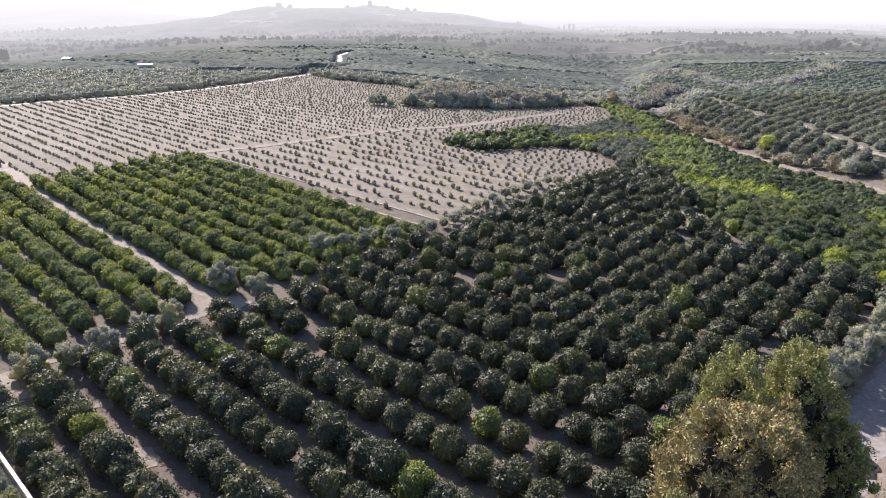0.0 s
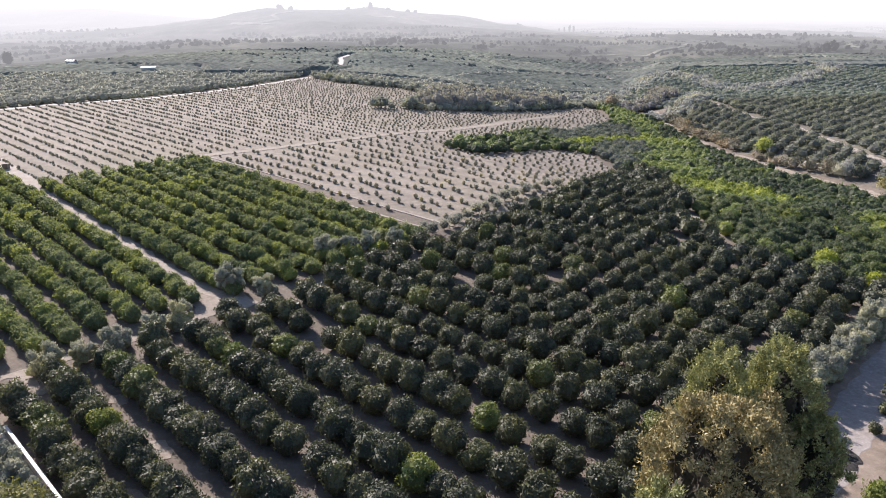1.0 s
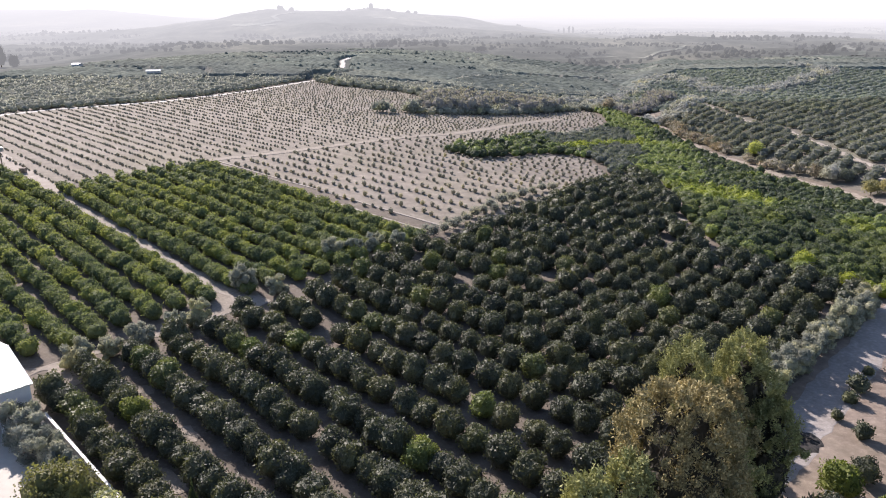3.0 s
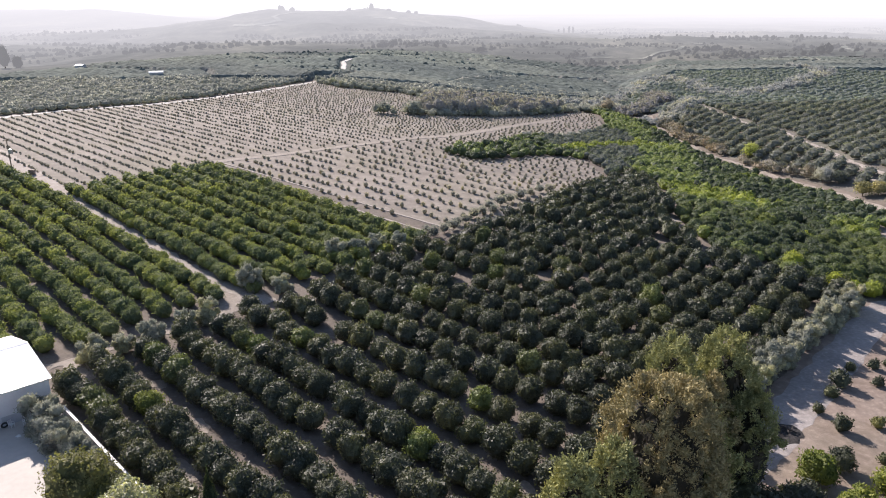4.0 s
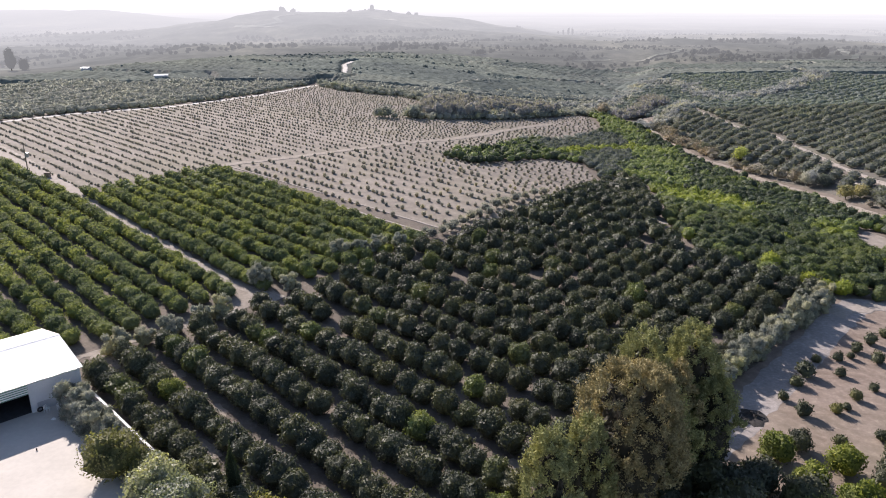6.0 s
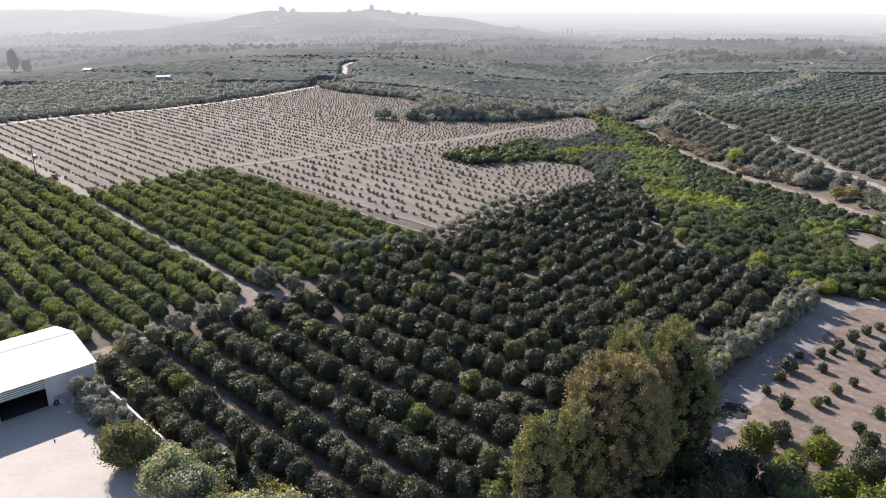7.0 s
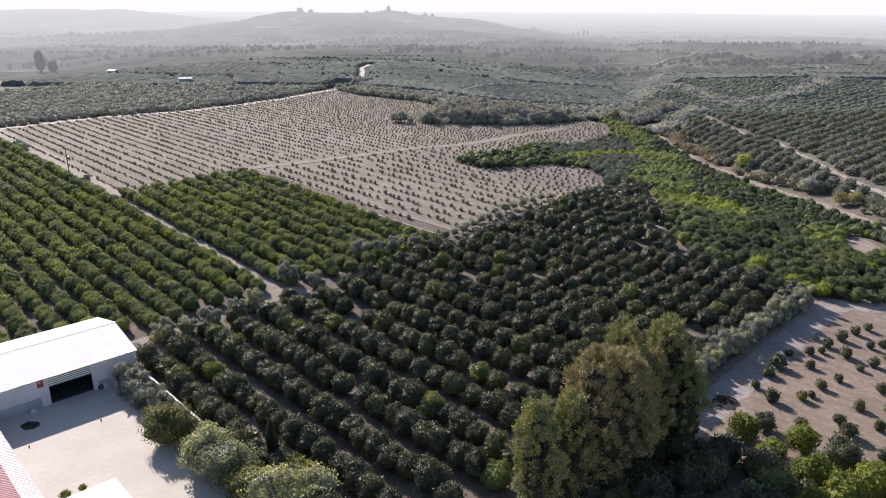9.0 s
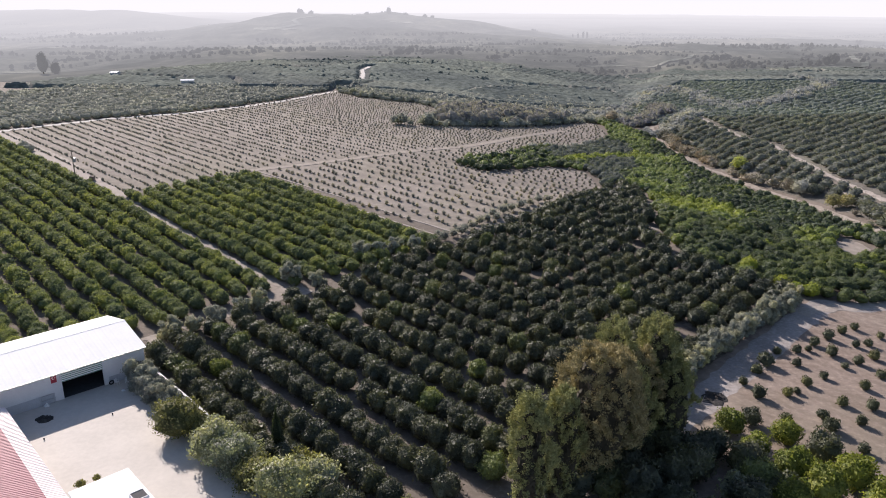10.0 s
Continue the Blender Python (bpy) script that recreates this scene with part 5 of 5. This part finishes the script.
def single(name, V, F, mat, trunk, x, y, label, category, group="", turn=0.0, size=1.0, z=None, wood=None):
    e = tagged(new(name), label, category, group)
    for i, limb in enumerate(trunk if isinstance(trunk, list) else [trunk]):
        part("limb" if i else "trunk", mesh_of("trunk", *limb, M_BARK), e)
    part("crown", crown_mesh(V, F, mat, wood), e)
    e.matrix_basis = Matrix.Translation((x, y, float(land(x, y)) if z is None else z)) @ Matrix.Rotation(turn, 4, "Z") @ Matrix.Scale(size, 4)
    return e


def limbs_of(g, h, r, n, reach, top):
    """A trunk and its limbs, apart."""
    out = [tube([(0, 0, -0.2), (0.05, 0, h * 0.5), (0, 0.05, h), (0.1, 0, top)], [r * 1.3, r, r * 0.8, r * 0.2], 8)]
    for i in range(n):
        a, e = 6.283 * (i + g.uniform(-.25, .25)) / n, reach * g.uniform(0.7, 1.1)
        out.append(tube([(0, 0, h * g.uniform(0.6, 1.0)), (math.cos(a) * e * .5, math.sin(a) * e * .5, h + (top - h) * .4), (math.cos(a) * e, math.sin(a) * e, top * .95)], [r * .55, r * .4, r * .1], 6))
    return out


# near-black colour that stands in for shade deep in the tall crowns
M_CROWNSHADE = plain("crown_shade", (0.045, 0.04, 0.028), 0.95, vary=0.3, scale=1.5)
M_EUC2 = foliage("olive_green_needles", (0.2, 0.208, 0.096), (0.31, 0.314, 0.148), (0.42, 0.42, 0.208), 0.75, 0.06, 0.3, 0.06, ((0.8, 0.82, 0.8), (1.15, 1.1, 0.95)), lit=(2.3, 2.3, 1.6), own_tone=False)
for x, y, high, rad, low, mat, n, label in ((16.5, 28.6, 17.9, 4.4, 0.1, M_EUC, 400, "tall tree with a dense golden-brown feathery crown"),
                                            (25.2, 39.4, 15.8, 2.7, 0.14, M_EUC2, 180, "tall slender tree with a golden-green crown"),
                                            (19.6, 37.4, 16.4, 2.5, 0.14, M_EUC2, 150, "tall tree with an olive-green crown behind its neighbours"),
                                            (27.0, 36.8, 11.0, 2.3, 0.12, M_EUC2, 110, "dark olive-green tree in a clump of tall trees"),
                                            (8.0, 19.2, 17.0, 2.0, 0.1, M_EUC2, 150, "tall feathery tree with a yellow-green top"),
                                            (11.9, 24.5, 14.4, 2.1, 0.1, M_EUC2, 140, "feathery yellow-green tree beside taller ones"),
                                            (20.5, 32.5, 12.5, 3.0, 0.1, M_EUC2, 130, "shaded dark-green tree under the tall crowns"),
                                            (22.6, 36.4, 13.6, 2.4, 0.12, M_EUC, 120, "golden-brown tree between taller neighbours")):
    V, F = tall_crown(rng, high, rad, n, low, tall=1.2 if mat is M_EUC else 2.0)
    tree = single("eucalyptus", V, F, mat, limbs_of(rng, high * 0.35, 0.28, 5, rad * 0.6, high * 0.8), x, y, label, "tree", "tall trees at the roadside")
    # added dark core, so gaps between tufts look shaded
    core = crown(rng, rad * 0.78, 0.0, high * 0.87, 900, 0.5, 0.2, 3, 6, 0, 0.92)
    part("inner_bough", mesh_of("inner_bough", *core, M_CROWNSHADE), tree, "near-black added core painting the shade inside the crown")

# olives
def billows(g, rad, low, high, n, per, leaf):
    """A loose crown of overlapping leafy billows round a common middle."""
    parts = [crown(g, rad * 0.66, low, high * 0.82, per * 3, leaf, 0.16, 3.0, 4, 0.0, 0.85, 0.42)]
    for i in range(n):
        a, t = 6.283 * (i * 0.618 + g.uniform(-0.06, 0.06)), g.uniform(0.22, 0.9)
        q = rad * (0.72 if t < 0.6 else 0.72 * math.sqrt(max(0.05, 1 - ((t - 0.6) / 0.42) ** 2))) * g.uniform(0.75, 1.1)
        c = rad * g.uniform(0.3, 0.46)
        V, F = crown(g, c, -c * 0.9, c * 1.15, per, leaf, 0.2, 3.0, 3, -0.2, 0.8, 0.42, 9)
        parts.append((V + np.array((q * math.cos(a), q * math.sin(a), low + (high - low) * t - c * 0.2)), F))
    return joined(parts)


o_crowns = [billows(rng, 1.9, -0.35, 3.5, 15, 150, 0.23) for _ in range(6)]
olives = tree_kind("olive_tree", trunk_of(rng, 1.0, 0.16, 5, 1.1, 2.6), o_crowns, M_OLIVE, "silver-grey olive tree with a billowing crown", "tree", "olive trees")
spots = [(-44.3, 63.8, 1.05), (-41.4, 66.4, 0.85), (-38.8, 69.4, 1.05), (-35.6, 72.6, 0.95), (-33.3, 75.4, 1.0), (-29.9, 86.4, 1.1), (-24.8, 85.6, 0.95),
         (-18.3, 99.2, 1.1), (-15, 101.2, 1.0), (-11.7, 102.8, 1.05), (-7.6, 103.4, 0.9)]
for i in range(21):
    x, y = rs(15.0 + 0.35 * math.sin(i * 2.1) - 1.2 * (i > 16), 101.0 - 2.4 * i)
    spots.append((x, y, 0.98 + 0.16 * math.sin(i * 1.7)))
for r, s, q in ((13.4, 50.4, 1.15), (13.2, 47.6, 1.2), (13.6, 44.8, 1.2), (13.4, 42.2, 1.1)):
    spots.append((*rs(r, s), q))
for r, s, q in ((65.0, 3.6, 1.15), (62.2, 3.7, 1.1), (59.6, 3.8, 1.05), (57.2, 3.9, 1.0), (54.8, 4.1, 0.9), (52.6, 4.4, 0.8)):
    spots.append((*rs(r, s), q))
set_out(olives, [(x, y, float(land(x, y)) - 0.05 if y > 56 or x > 0 else YARD_Z - 0.25, rng.uniform(0, 6.28), q, rng.uniform(0.88, 1.1)) for x, y, q in spots])

# shrubs along the yard
M_FLUSH = foliage("fresh_citrus_shoots", (0.1, 0.118, 0.036), (0.17, 0.19, 0.06), (0.25, 0.265, 0.09))
for x, y, q in ((-32.4, 51.6, 0.95), (-3.4, 21.4, 0.9)):
    V, F = crown(rng, 1.75, -0.4, 3.3, 1500, 0.24, 0.16, k=5)
    single("orange_tree", V, F, M_FLUSH, trunk_of(rng, 0.7, 0.11, 4, 1.0, 2.2), x, y, "citrus tree with fresh yellow-green shoots in a dark row", "tree", "orange trees of the dark orchard", 0.3, q)

M_SHRUB = foliage("yellow_green_shrub_leaves", (0.09, 0.092, 0.042), (0.155, 0.155, 0.07), (0.24, 0.23, 0.105))
M_BROAD = foliage("broad_glossy_leaves", (0.15, 0.16, 0.105), (0.255, 0.265, 0.182), (0.4, 0.405, 0.305), 0.5, 0.3, 0.3, 0.4)
M_CYP = foliage("cypress_leaves", (0.016, 0.024, 0.016), (0.032, 0.045, 0.028), (0.06, 0.075, 0.045))
for r, s, rad, high, mat, n, leaf, name, label in (
        (49.6, 2.4, 3.1, 5.0, M_SHRUB, 2600, 0.28, "shrub", "big round yellow-green shrub at the edge of the yard"),
        (46.2, 4.3, 2.0, 3.3, M_SHRUB, 1100, 0.26, "shrub", "grey-green shrub beside the low wall"),
        (41.6, 3.3, 2.9, 5.2, M_BROAD, 3000, 0.3, "fig_tree", "broad-leaved tree with large glossy leaves by the yard"),
        (37.6, 3.5, 2.8, 5.0, M_BROAD, 3000, 0.3, "fig_tree", "broad-leaved tree with large glossy leaves by the yard"),
        (33.6, 4.0, 2.6, 4.3, M_SHRUB, 2200, 0.28, "fig_tree", "broad-leaved tree with brown-tipped leaves"),
        (29.8, 5.0, 2.9, 4.8, M_BROAD, 2400, 0.3, "fig_tree", "broad-leaved tree with pale glossy leaves"),
        (31.8, 8.9, 1.7, 3.6, M_SHRUB, 900, 0.34, "shrub", "brown-tipped shrub beside a young cypress"),
        (28.4, 8.4, 2.4, 4.0, M_BROAD, 1600, 0.28, "shrub", "pale-leaved shrub at the orchard's corner")):
    x, y = rs(r, s)
    V, F = crown(rng, rad * 1.08, -0.4, high, n, leaf, 0.2, 3.2, 5, 0.0, 0.84, 0.6)
    single(name, V, F, mat, trunk_of(rng, 0.6, 0.13, 4, rad * 0.5, high * 0.7), x, y, label, "shrub" if name == "shrub" else "tree", z=1.0)
V, F = crown(rng, 0.75, 0.2, 7.0, 1400, 0.24, 0.1, 3, 5, -0.9, 0.86, 0.35)
V[:, :2] *= np.interp(V[:, 2], [0.2, 1.2, 4.3, 6.4], [0.9, 1.15, 0.9, 0.35])[:, None]
single("cypress", V, F, M_CYP, trunk_of(rng, 0.3, 0.08, 3, 0.1, 1.5), *rs(36.6, 8.5), "slim dark-green young cypress", "tree")
for r, s, q in ((46.6, -10.2, 0.55), (46.7, -8.5, 0.42)):
    V, F = crown(rng, q, 0.05, q * 1.9, 160, 0.22, 0.25, 3, 3)
    single("potted_shrub", V, F, M_SHRUB, trunk_of(rng, 0.2, 0.03, 3, 0.2, 0.4), *rs(r, s), "small green shrub beside the white cabin", "shrub", z=YARD_Z)

# saplings of the bare field, and young citrus at its corner
SAPS = [(42.5, 48.2, 1.2), (50.7, 52.0, .95), (53.1, 46.7, 1.0), (56.7, 45.8, 1.05), (48.7, 43.0, 1.0), (53.1, 41.8, .9), (43.6, 42.2, 1), (52.0, 58.0, .9), (59.1, 61.8, 1.15),
        (61.8, 59.2, 1.0), (59.0, 57.7, .75), (54.2, 54.1, .8), (53.9, 62.3, .9), (57.8, 65.0, 1), (61.3, 67.6, 1.1), (64.7, 70.1, 1.0), (67.7, 71.9, .9), (65.2, 61.1, 1),
        (70.5, 68.9, .8), (56.0, 63.0, .7), (64.5, 65.2, .8), (66.8, 65.8, .9), (47.3, 57.9, 1.55), (45.0, 55.2, 1.1), (41.7, 51.8, .8), (50.6, 61.6, .85)]
MORE = [(46.6, 48.8, .9), (48.3, 49.6, .7), (50.1, 35.5, .9), (48.5, 40.4, 1.3), (58.6, 51.5, 1.0), (63.0, 55.0, 1.0), (61.5, 48.0, .9), (66.5, 57.0, 1), (70.0, 62.0, 1), (73.5, 66.0, .9), (69.5, 53.0, 1), (74.0, 59.0, 1.05), (60.5, 41.0, 1)]
s_crowns = [crown(rng, 0.9, -0.3, 1.45, 260, 0.24, 0.2, 3, 3) for _ in range(5)]
M_SAPLING = foliage("sapling_leaves", (0.06, 0.066, 0.044), (0.086, 0.093, 0.06), (0.115, 0.122, 0.078), 0.62, 0.12)
kinds = tree_kind("sapling", trunk_of(rng, 0.4, 0.04, 3, 0.4, 1.0), s_crowns, M_SAPLING, "small green citrus sapling on bare reddish earth", "sapling", "saplings of the bare field")
set_out(kinds, [(x, y, float(land(x, y)) + 0.02, rng.uniform(0, 6.28), q * 0.95, rng.uniform(0.9, 1.15)) for x, y, q in SAPS + MORE])
M_BRIGHT = foliage("bright_citrus_leaves", (0.065, 0.085, 0.022), (0.14, 0.165, 0.04), (0.26, 0.27, 0.08))
y_crowns = [crown(rng, 1.95, -0.4, 3.3, 1100, 0.32, 0.2, 3, 4) for _ in range(4)]
bright = tree_kind("young_citrus", trunk_of(rng, 0.5, 0.1, 4, 1.0, 2.0), y_crowns, M_BRIGHT, "bright yellow-green citrus tree beside the sapling field", "tree", "bright citrus trees")
set_out(bright, [(x, y, 1.0, rng.uniform(0, 6.28), q, 1.0) for x, y, q in ((35.3, 39.3, 1.0), (41.3, 37.0, 0.98), (36.5, 34.1, 0.95), (39.2, 30.4, 1.15), (45.3, 28.9, 1.2), (41.0, 26.8, 1.15), (36.7, 24.8, 1.1), (46.4, 24.6, 1.15))])
single("fig_tree", *crown(rng, 2.1, -0.3, 3.4, 900, 0.4, 0.2, 3.2, 4, 0.0, 0.84, 0.6), M_BROAD, trunk_of(rng, 0.6, 0.13, 4, 1.0, 2.2), 31.6, 26.2, "pale-leaved broad tree among dark citrus trees", "tree")
d_crowns = [crown(rng, 1.95, -0.4, 3.2, 1000, 0.32, 0.2, 3, 4) for _ in range(3)]
dark = tree_kind("citrus_tree", trunk_of(rng, 0.5, 0.1, 4, 1.0, 2.0), d_crowns, M_CITRUS, "dark-green citrus tree filling the shade of tall trees", "tree", "shaded citrus trees")
# a dark clump, thickened with added trees that cover and darken sunlit ground
set_out(dark, [(x, y, 1.0, rng.uniform(0, 6.28), q, 1.0) for x, y, q in ((44.1, 33.4, 1.15), (34.6, 28.4, 1.1), (38.7, 41.3, 0.75), (48.2, 40.2, 0.5), (31.5, 34.2, 1.1), (29.0, 33.0, 1.2), (34.0, 31.0, 1.2), (25.0, 28.0, 1.3), (36.5, 26.5, 1.0), (24.0, 23.0, 1.2), (20.5, 25.5, 1.4), (18.5, 19.5, 1.4), (13.0, 15.5, 1.3), (27.5, 29.5, 1.3), (21.0, 16.0, 1.3), (32.0, 24.0, 1.2), (27.0, 20.5, 1.2), (24.4, 37.4, 1.2), (26.2, 33.6, 1.2), (22.8, 34.4, 1.3), (9.1, 25.1, 1.10), (11.5, 27.7, 1.20), (13.5, 26.4, 1.30), (16.0, 28.7, 1.10), (17.5, 26.5, 1.20), (20.1, 28.8, 1.30), (21.5, 26.6, 1.10))])

# scrub along the valley track and the far side of the dry field
def scrub_line(pts, width, step, size):
    out = []
    for (x0, y0), (x1, y1) in zip(pts, pts[1:]):
        n = max(1, int(math.hypot(x1 - x0, y1 - y0) / step))
        for i in range(n):
            t = (i + rng.uniform(0, 1)) / n
            x, y = x0 + (x1 - x0) * t + rng.normal() * width, y0 + (y1 - y0) * t + rng.normal() * width
            out.append((x, y, float(land(x, y)) - 0.1, rng.uniform(0, 6.28), size * rng.uniform(0.6, 1.4), rng.uniform(0.7, 1.2)))
    return out


tuft = [crown(rng, 1.6, -0.3, 2.4, 125, 0.42, 0.25, 3, 2, 0, 0.62) for _ in range(8)]
far_tuft = [crown(rng, 1.6, -0.3, 2.4, 66, 0.56, 0.25, 3, 2, 0, 0.66) for _ in range(8)]
scrub = scrub_line([(99.5, 306), (99.5, 293), (98.5, 276), (99.5, 262), (100.5, 250), (100.8, 236)], 1.0, 0.8, 1.25) + scrub_line([(102.3, 224), (103, 208)], 0.7, 1.6, 0.9)
scrub += [(x, y, float(land(x, y)) - 0.1, x, q, 1.1) for x, y, q in ((102.2, 209.5, 1.2), (103.6, 205.4, 1.5), (104.4, 202, 1.4), (106, 197.2, 1.7), (107.2, 196, 1.3), (108.2, 191, 1.6), (113, 158, 0.8))]
pale = scrub_line([(93.5, 318), (97, 308), (98.5, 302)], 1.2, 0.5, 0.9) + scrub_line([(98, 306), (104, 313), (112, 326), (121, 339), (127, 356)], 2.6, 0.4, 1.2) + scrub_line([(84, 372), (100, 400), (128, 448), (150, 476), (156, 440), (152, 400), (152, 368)], 5, 0.6, 1.3)
pale += scrub_line([(160, 372), (202, 412), (245, 466), (270, 500), (262, 540)], 4, 0.8, 1.5) + scrub_line([(90, 372), (70, 374), (40, 352)], 5, 0.8, 1.3)
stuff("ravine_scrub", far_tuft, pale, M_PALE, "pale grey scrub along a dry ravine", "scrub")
stuff("citrus_orchard", tuft, scrub_line([(118, 166), (115.5, 156), (116, 147), (118, 138)], 1.6, 0.9, 1.4), M_EAST, "low dark bushes where the tracks draw together", "orchard")
stuff("scrub", tuft, scrub, M_SCRUB, "dusty beige and grey scrub along the valley track", "scrub")
hedge = scrub_line([(-66, 375), (-51, 353), (-36, 348), (-18, 348), (-7, 338)], 1.2, 1.2, 1.15) + scrub_line([(0, 284.5), (13, 293.5), (31, 309), (55, 330.5), (70, 348), (77, 345)], 1.2, 1.0, 1.15) + scrub_line([(-25, 268), (-21, 270.4)], 1, 0.8, 1.9) + scrub_line([(-15, 275), (-8, 281)], 1, 0.9, 1.9)
stuff("field_hedge", tuft, hedge, M_OLIVE, "grey-green bushes along the edge of the dry field", "hedge")

thicket = scrub_line([(91, 338), (103, 350), (112, 362), (117, 384)], 3.6, 0.3, 1.7)
stuff("thicket", far_tuft, thicket, M_THICKET, "dark thicket along the valley, greyed for gully shade and haze", "thicket")
M_STRAW = foliage("straw_leaves", (0.2, 0.185, 0.115), (0.29, 0.268, 0.168), (0.38, 0.35, 0.22), 0.85, 0.15)
M_YELLOW = foliage("yellow_green_leaves", (0.21, 0.235, 0.09), (0.3, 0.325, 0.13), (0.39, 0.41, 0.18), 0.8, 0.35)
for x, y, rad, high, mat, label in ((105.8, 226, 2.9, 5.3, M_YELLOW, "round yellow-green tree above the valley scrub"), (109.4, 184, 3.0, 5.4, M_PALE, "grey round tree beside the valley track"),
                                    (108.6, 189.6, 2.4, 4.4, M_SCRUB, "beige round tree beside the valley track"), (112, 180.6, 2.2, 4.0, M_EAST, "dark round tree beside the valley track"),
                                    (111.6, 167.4, 2.6, 4.4, M_STRAW, "yellowish bushy tree beside the valley track"), (114.4, 165.2, 2.3, 3.8, M_STRAW, "yellowish bushy tree beside the valley track"),
                                    (103.2, 215.5, 1.6, 3.0, M_EAST, "dark round tree beside the valley track"), (101, 249, 2.4, 4.2, M_EAST, "dark round tree in the valley scrub"),
                                    (84.5, 352, 4.6, 7.0, M_SCRUB, "large yellowish-grey tree at the head of the valley")):
    single("tree", *crown(rng, rad, -0.3, high, 1000, 0.42, 0.26, 3, 3, 0, 0.66), mat, trunk_of(rng, 0.6, 0.12, 4, 1, high * 0.5), x, y, label, "tree")

# grey bushes at the dry field's corner
for x, y, q in ((-4.0, 109.6, 0.8), (-1.6, 110.4, 1.0), (0.4, 112.6, 0.9), (2.2, 114.4, 1.0), (3.0, 117.0, 0.8), (-6.4, 111.2, 0.9), (-9.0, 113.4, 0.8), (-3.0, 113.0, 0.7), (10.6, 125.0, 0.8), (22.0, 139.4, 0.9), (24.6, 141.0, 0.8), (4.6, 118.6, 0.8), (6.4, 121.4, 1.0), (8.2, 124.0, 0.85), (9.8, 127.6, 0.9), (12.4, 129.8, 1.1), (14.6, 132.0, 0.9), (17.2, 134.6, 1.0), (19.6, 137.2, 0.8)):
    V, F = crown(rng, 1.5, -0.3, 2.3, 420, 0.26, 0.22, 3, 3, 0, 0.62)
    single("bush", V, F, M_OLIVE, trunk_of(rng, 0.4, 0.05, 4, 0.6, 1.4), x, y, "grey-green bush at the edge of the dry field", "bush", "bushes at the field corner", rng.uniform(0, 6), q, wood=M_HULLDARK)

# cut branches left to dry in the shade of the tall trees
def branch_heap(x, y, n, reach):
    parts = []
    for _ in range(n):
        a, e = rng.uniform(0, 6.283), rng.uniform(0.5, 1.0) * reach
        px, py, h = rng.normal() * reach * 0.4, rng.normal() * reach * 0.4, rng.uniform(0.15, 0.7)
        dx, dy = math.cos(a) * e, math.sin(a) * e
        parts.append(tube([(px, py, 0.05), (px + dx * 0.5, py + dy * 0.5, h * 0.7), (px + dx, py + dy, h)], [0.045, 0.03, 0.01], 5))
    ob = tagged(new("brushwood", mesh_of("brushwood", *joined(parts), M_DRY)), "dry pale cut branches lying under the tall trees", "brushwood", "heaps of cut branches")
    ob.matrix_basis = Matrix.Translation((x, y, 1.04))


M_DRY = plain("dry_wood", (0.40, 0.36, 0.32), 0.9, vary=0.25, scale=3)
for x, y in ((32.6, 50.3), (33.6, 46.4), (27.2, 41.4), (29.4, 43.0), (17.5, 31.0), (18.0, 29.0)):
    branch_heap(x, y, 22, 1.5)

# landmarks far off
for x, y, h, w in ((-286, 470, 16, 4.2), (-279, 473, 8, 3.2)):
    V, F = crown(rng, w, -1.5, h, 900, 0.6, 0.2, 3, 5)
    # this crown too carries the painted haze glow
    single("pine", V, F, M_FARTREE, trunk_of(rng, 2, 0.3, 4, 1, 6), x, y, "tall dark tree standing alone in the haze", "tree", "lone trees far off")
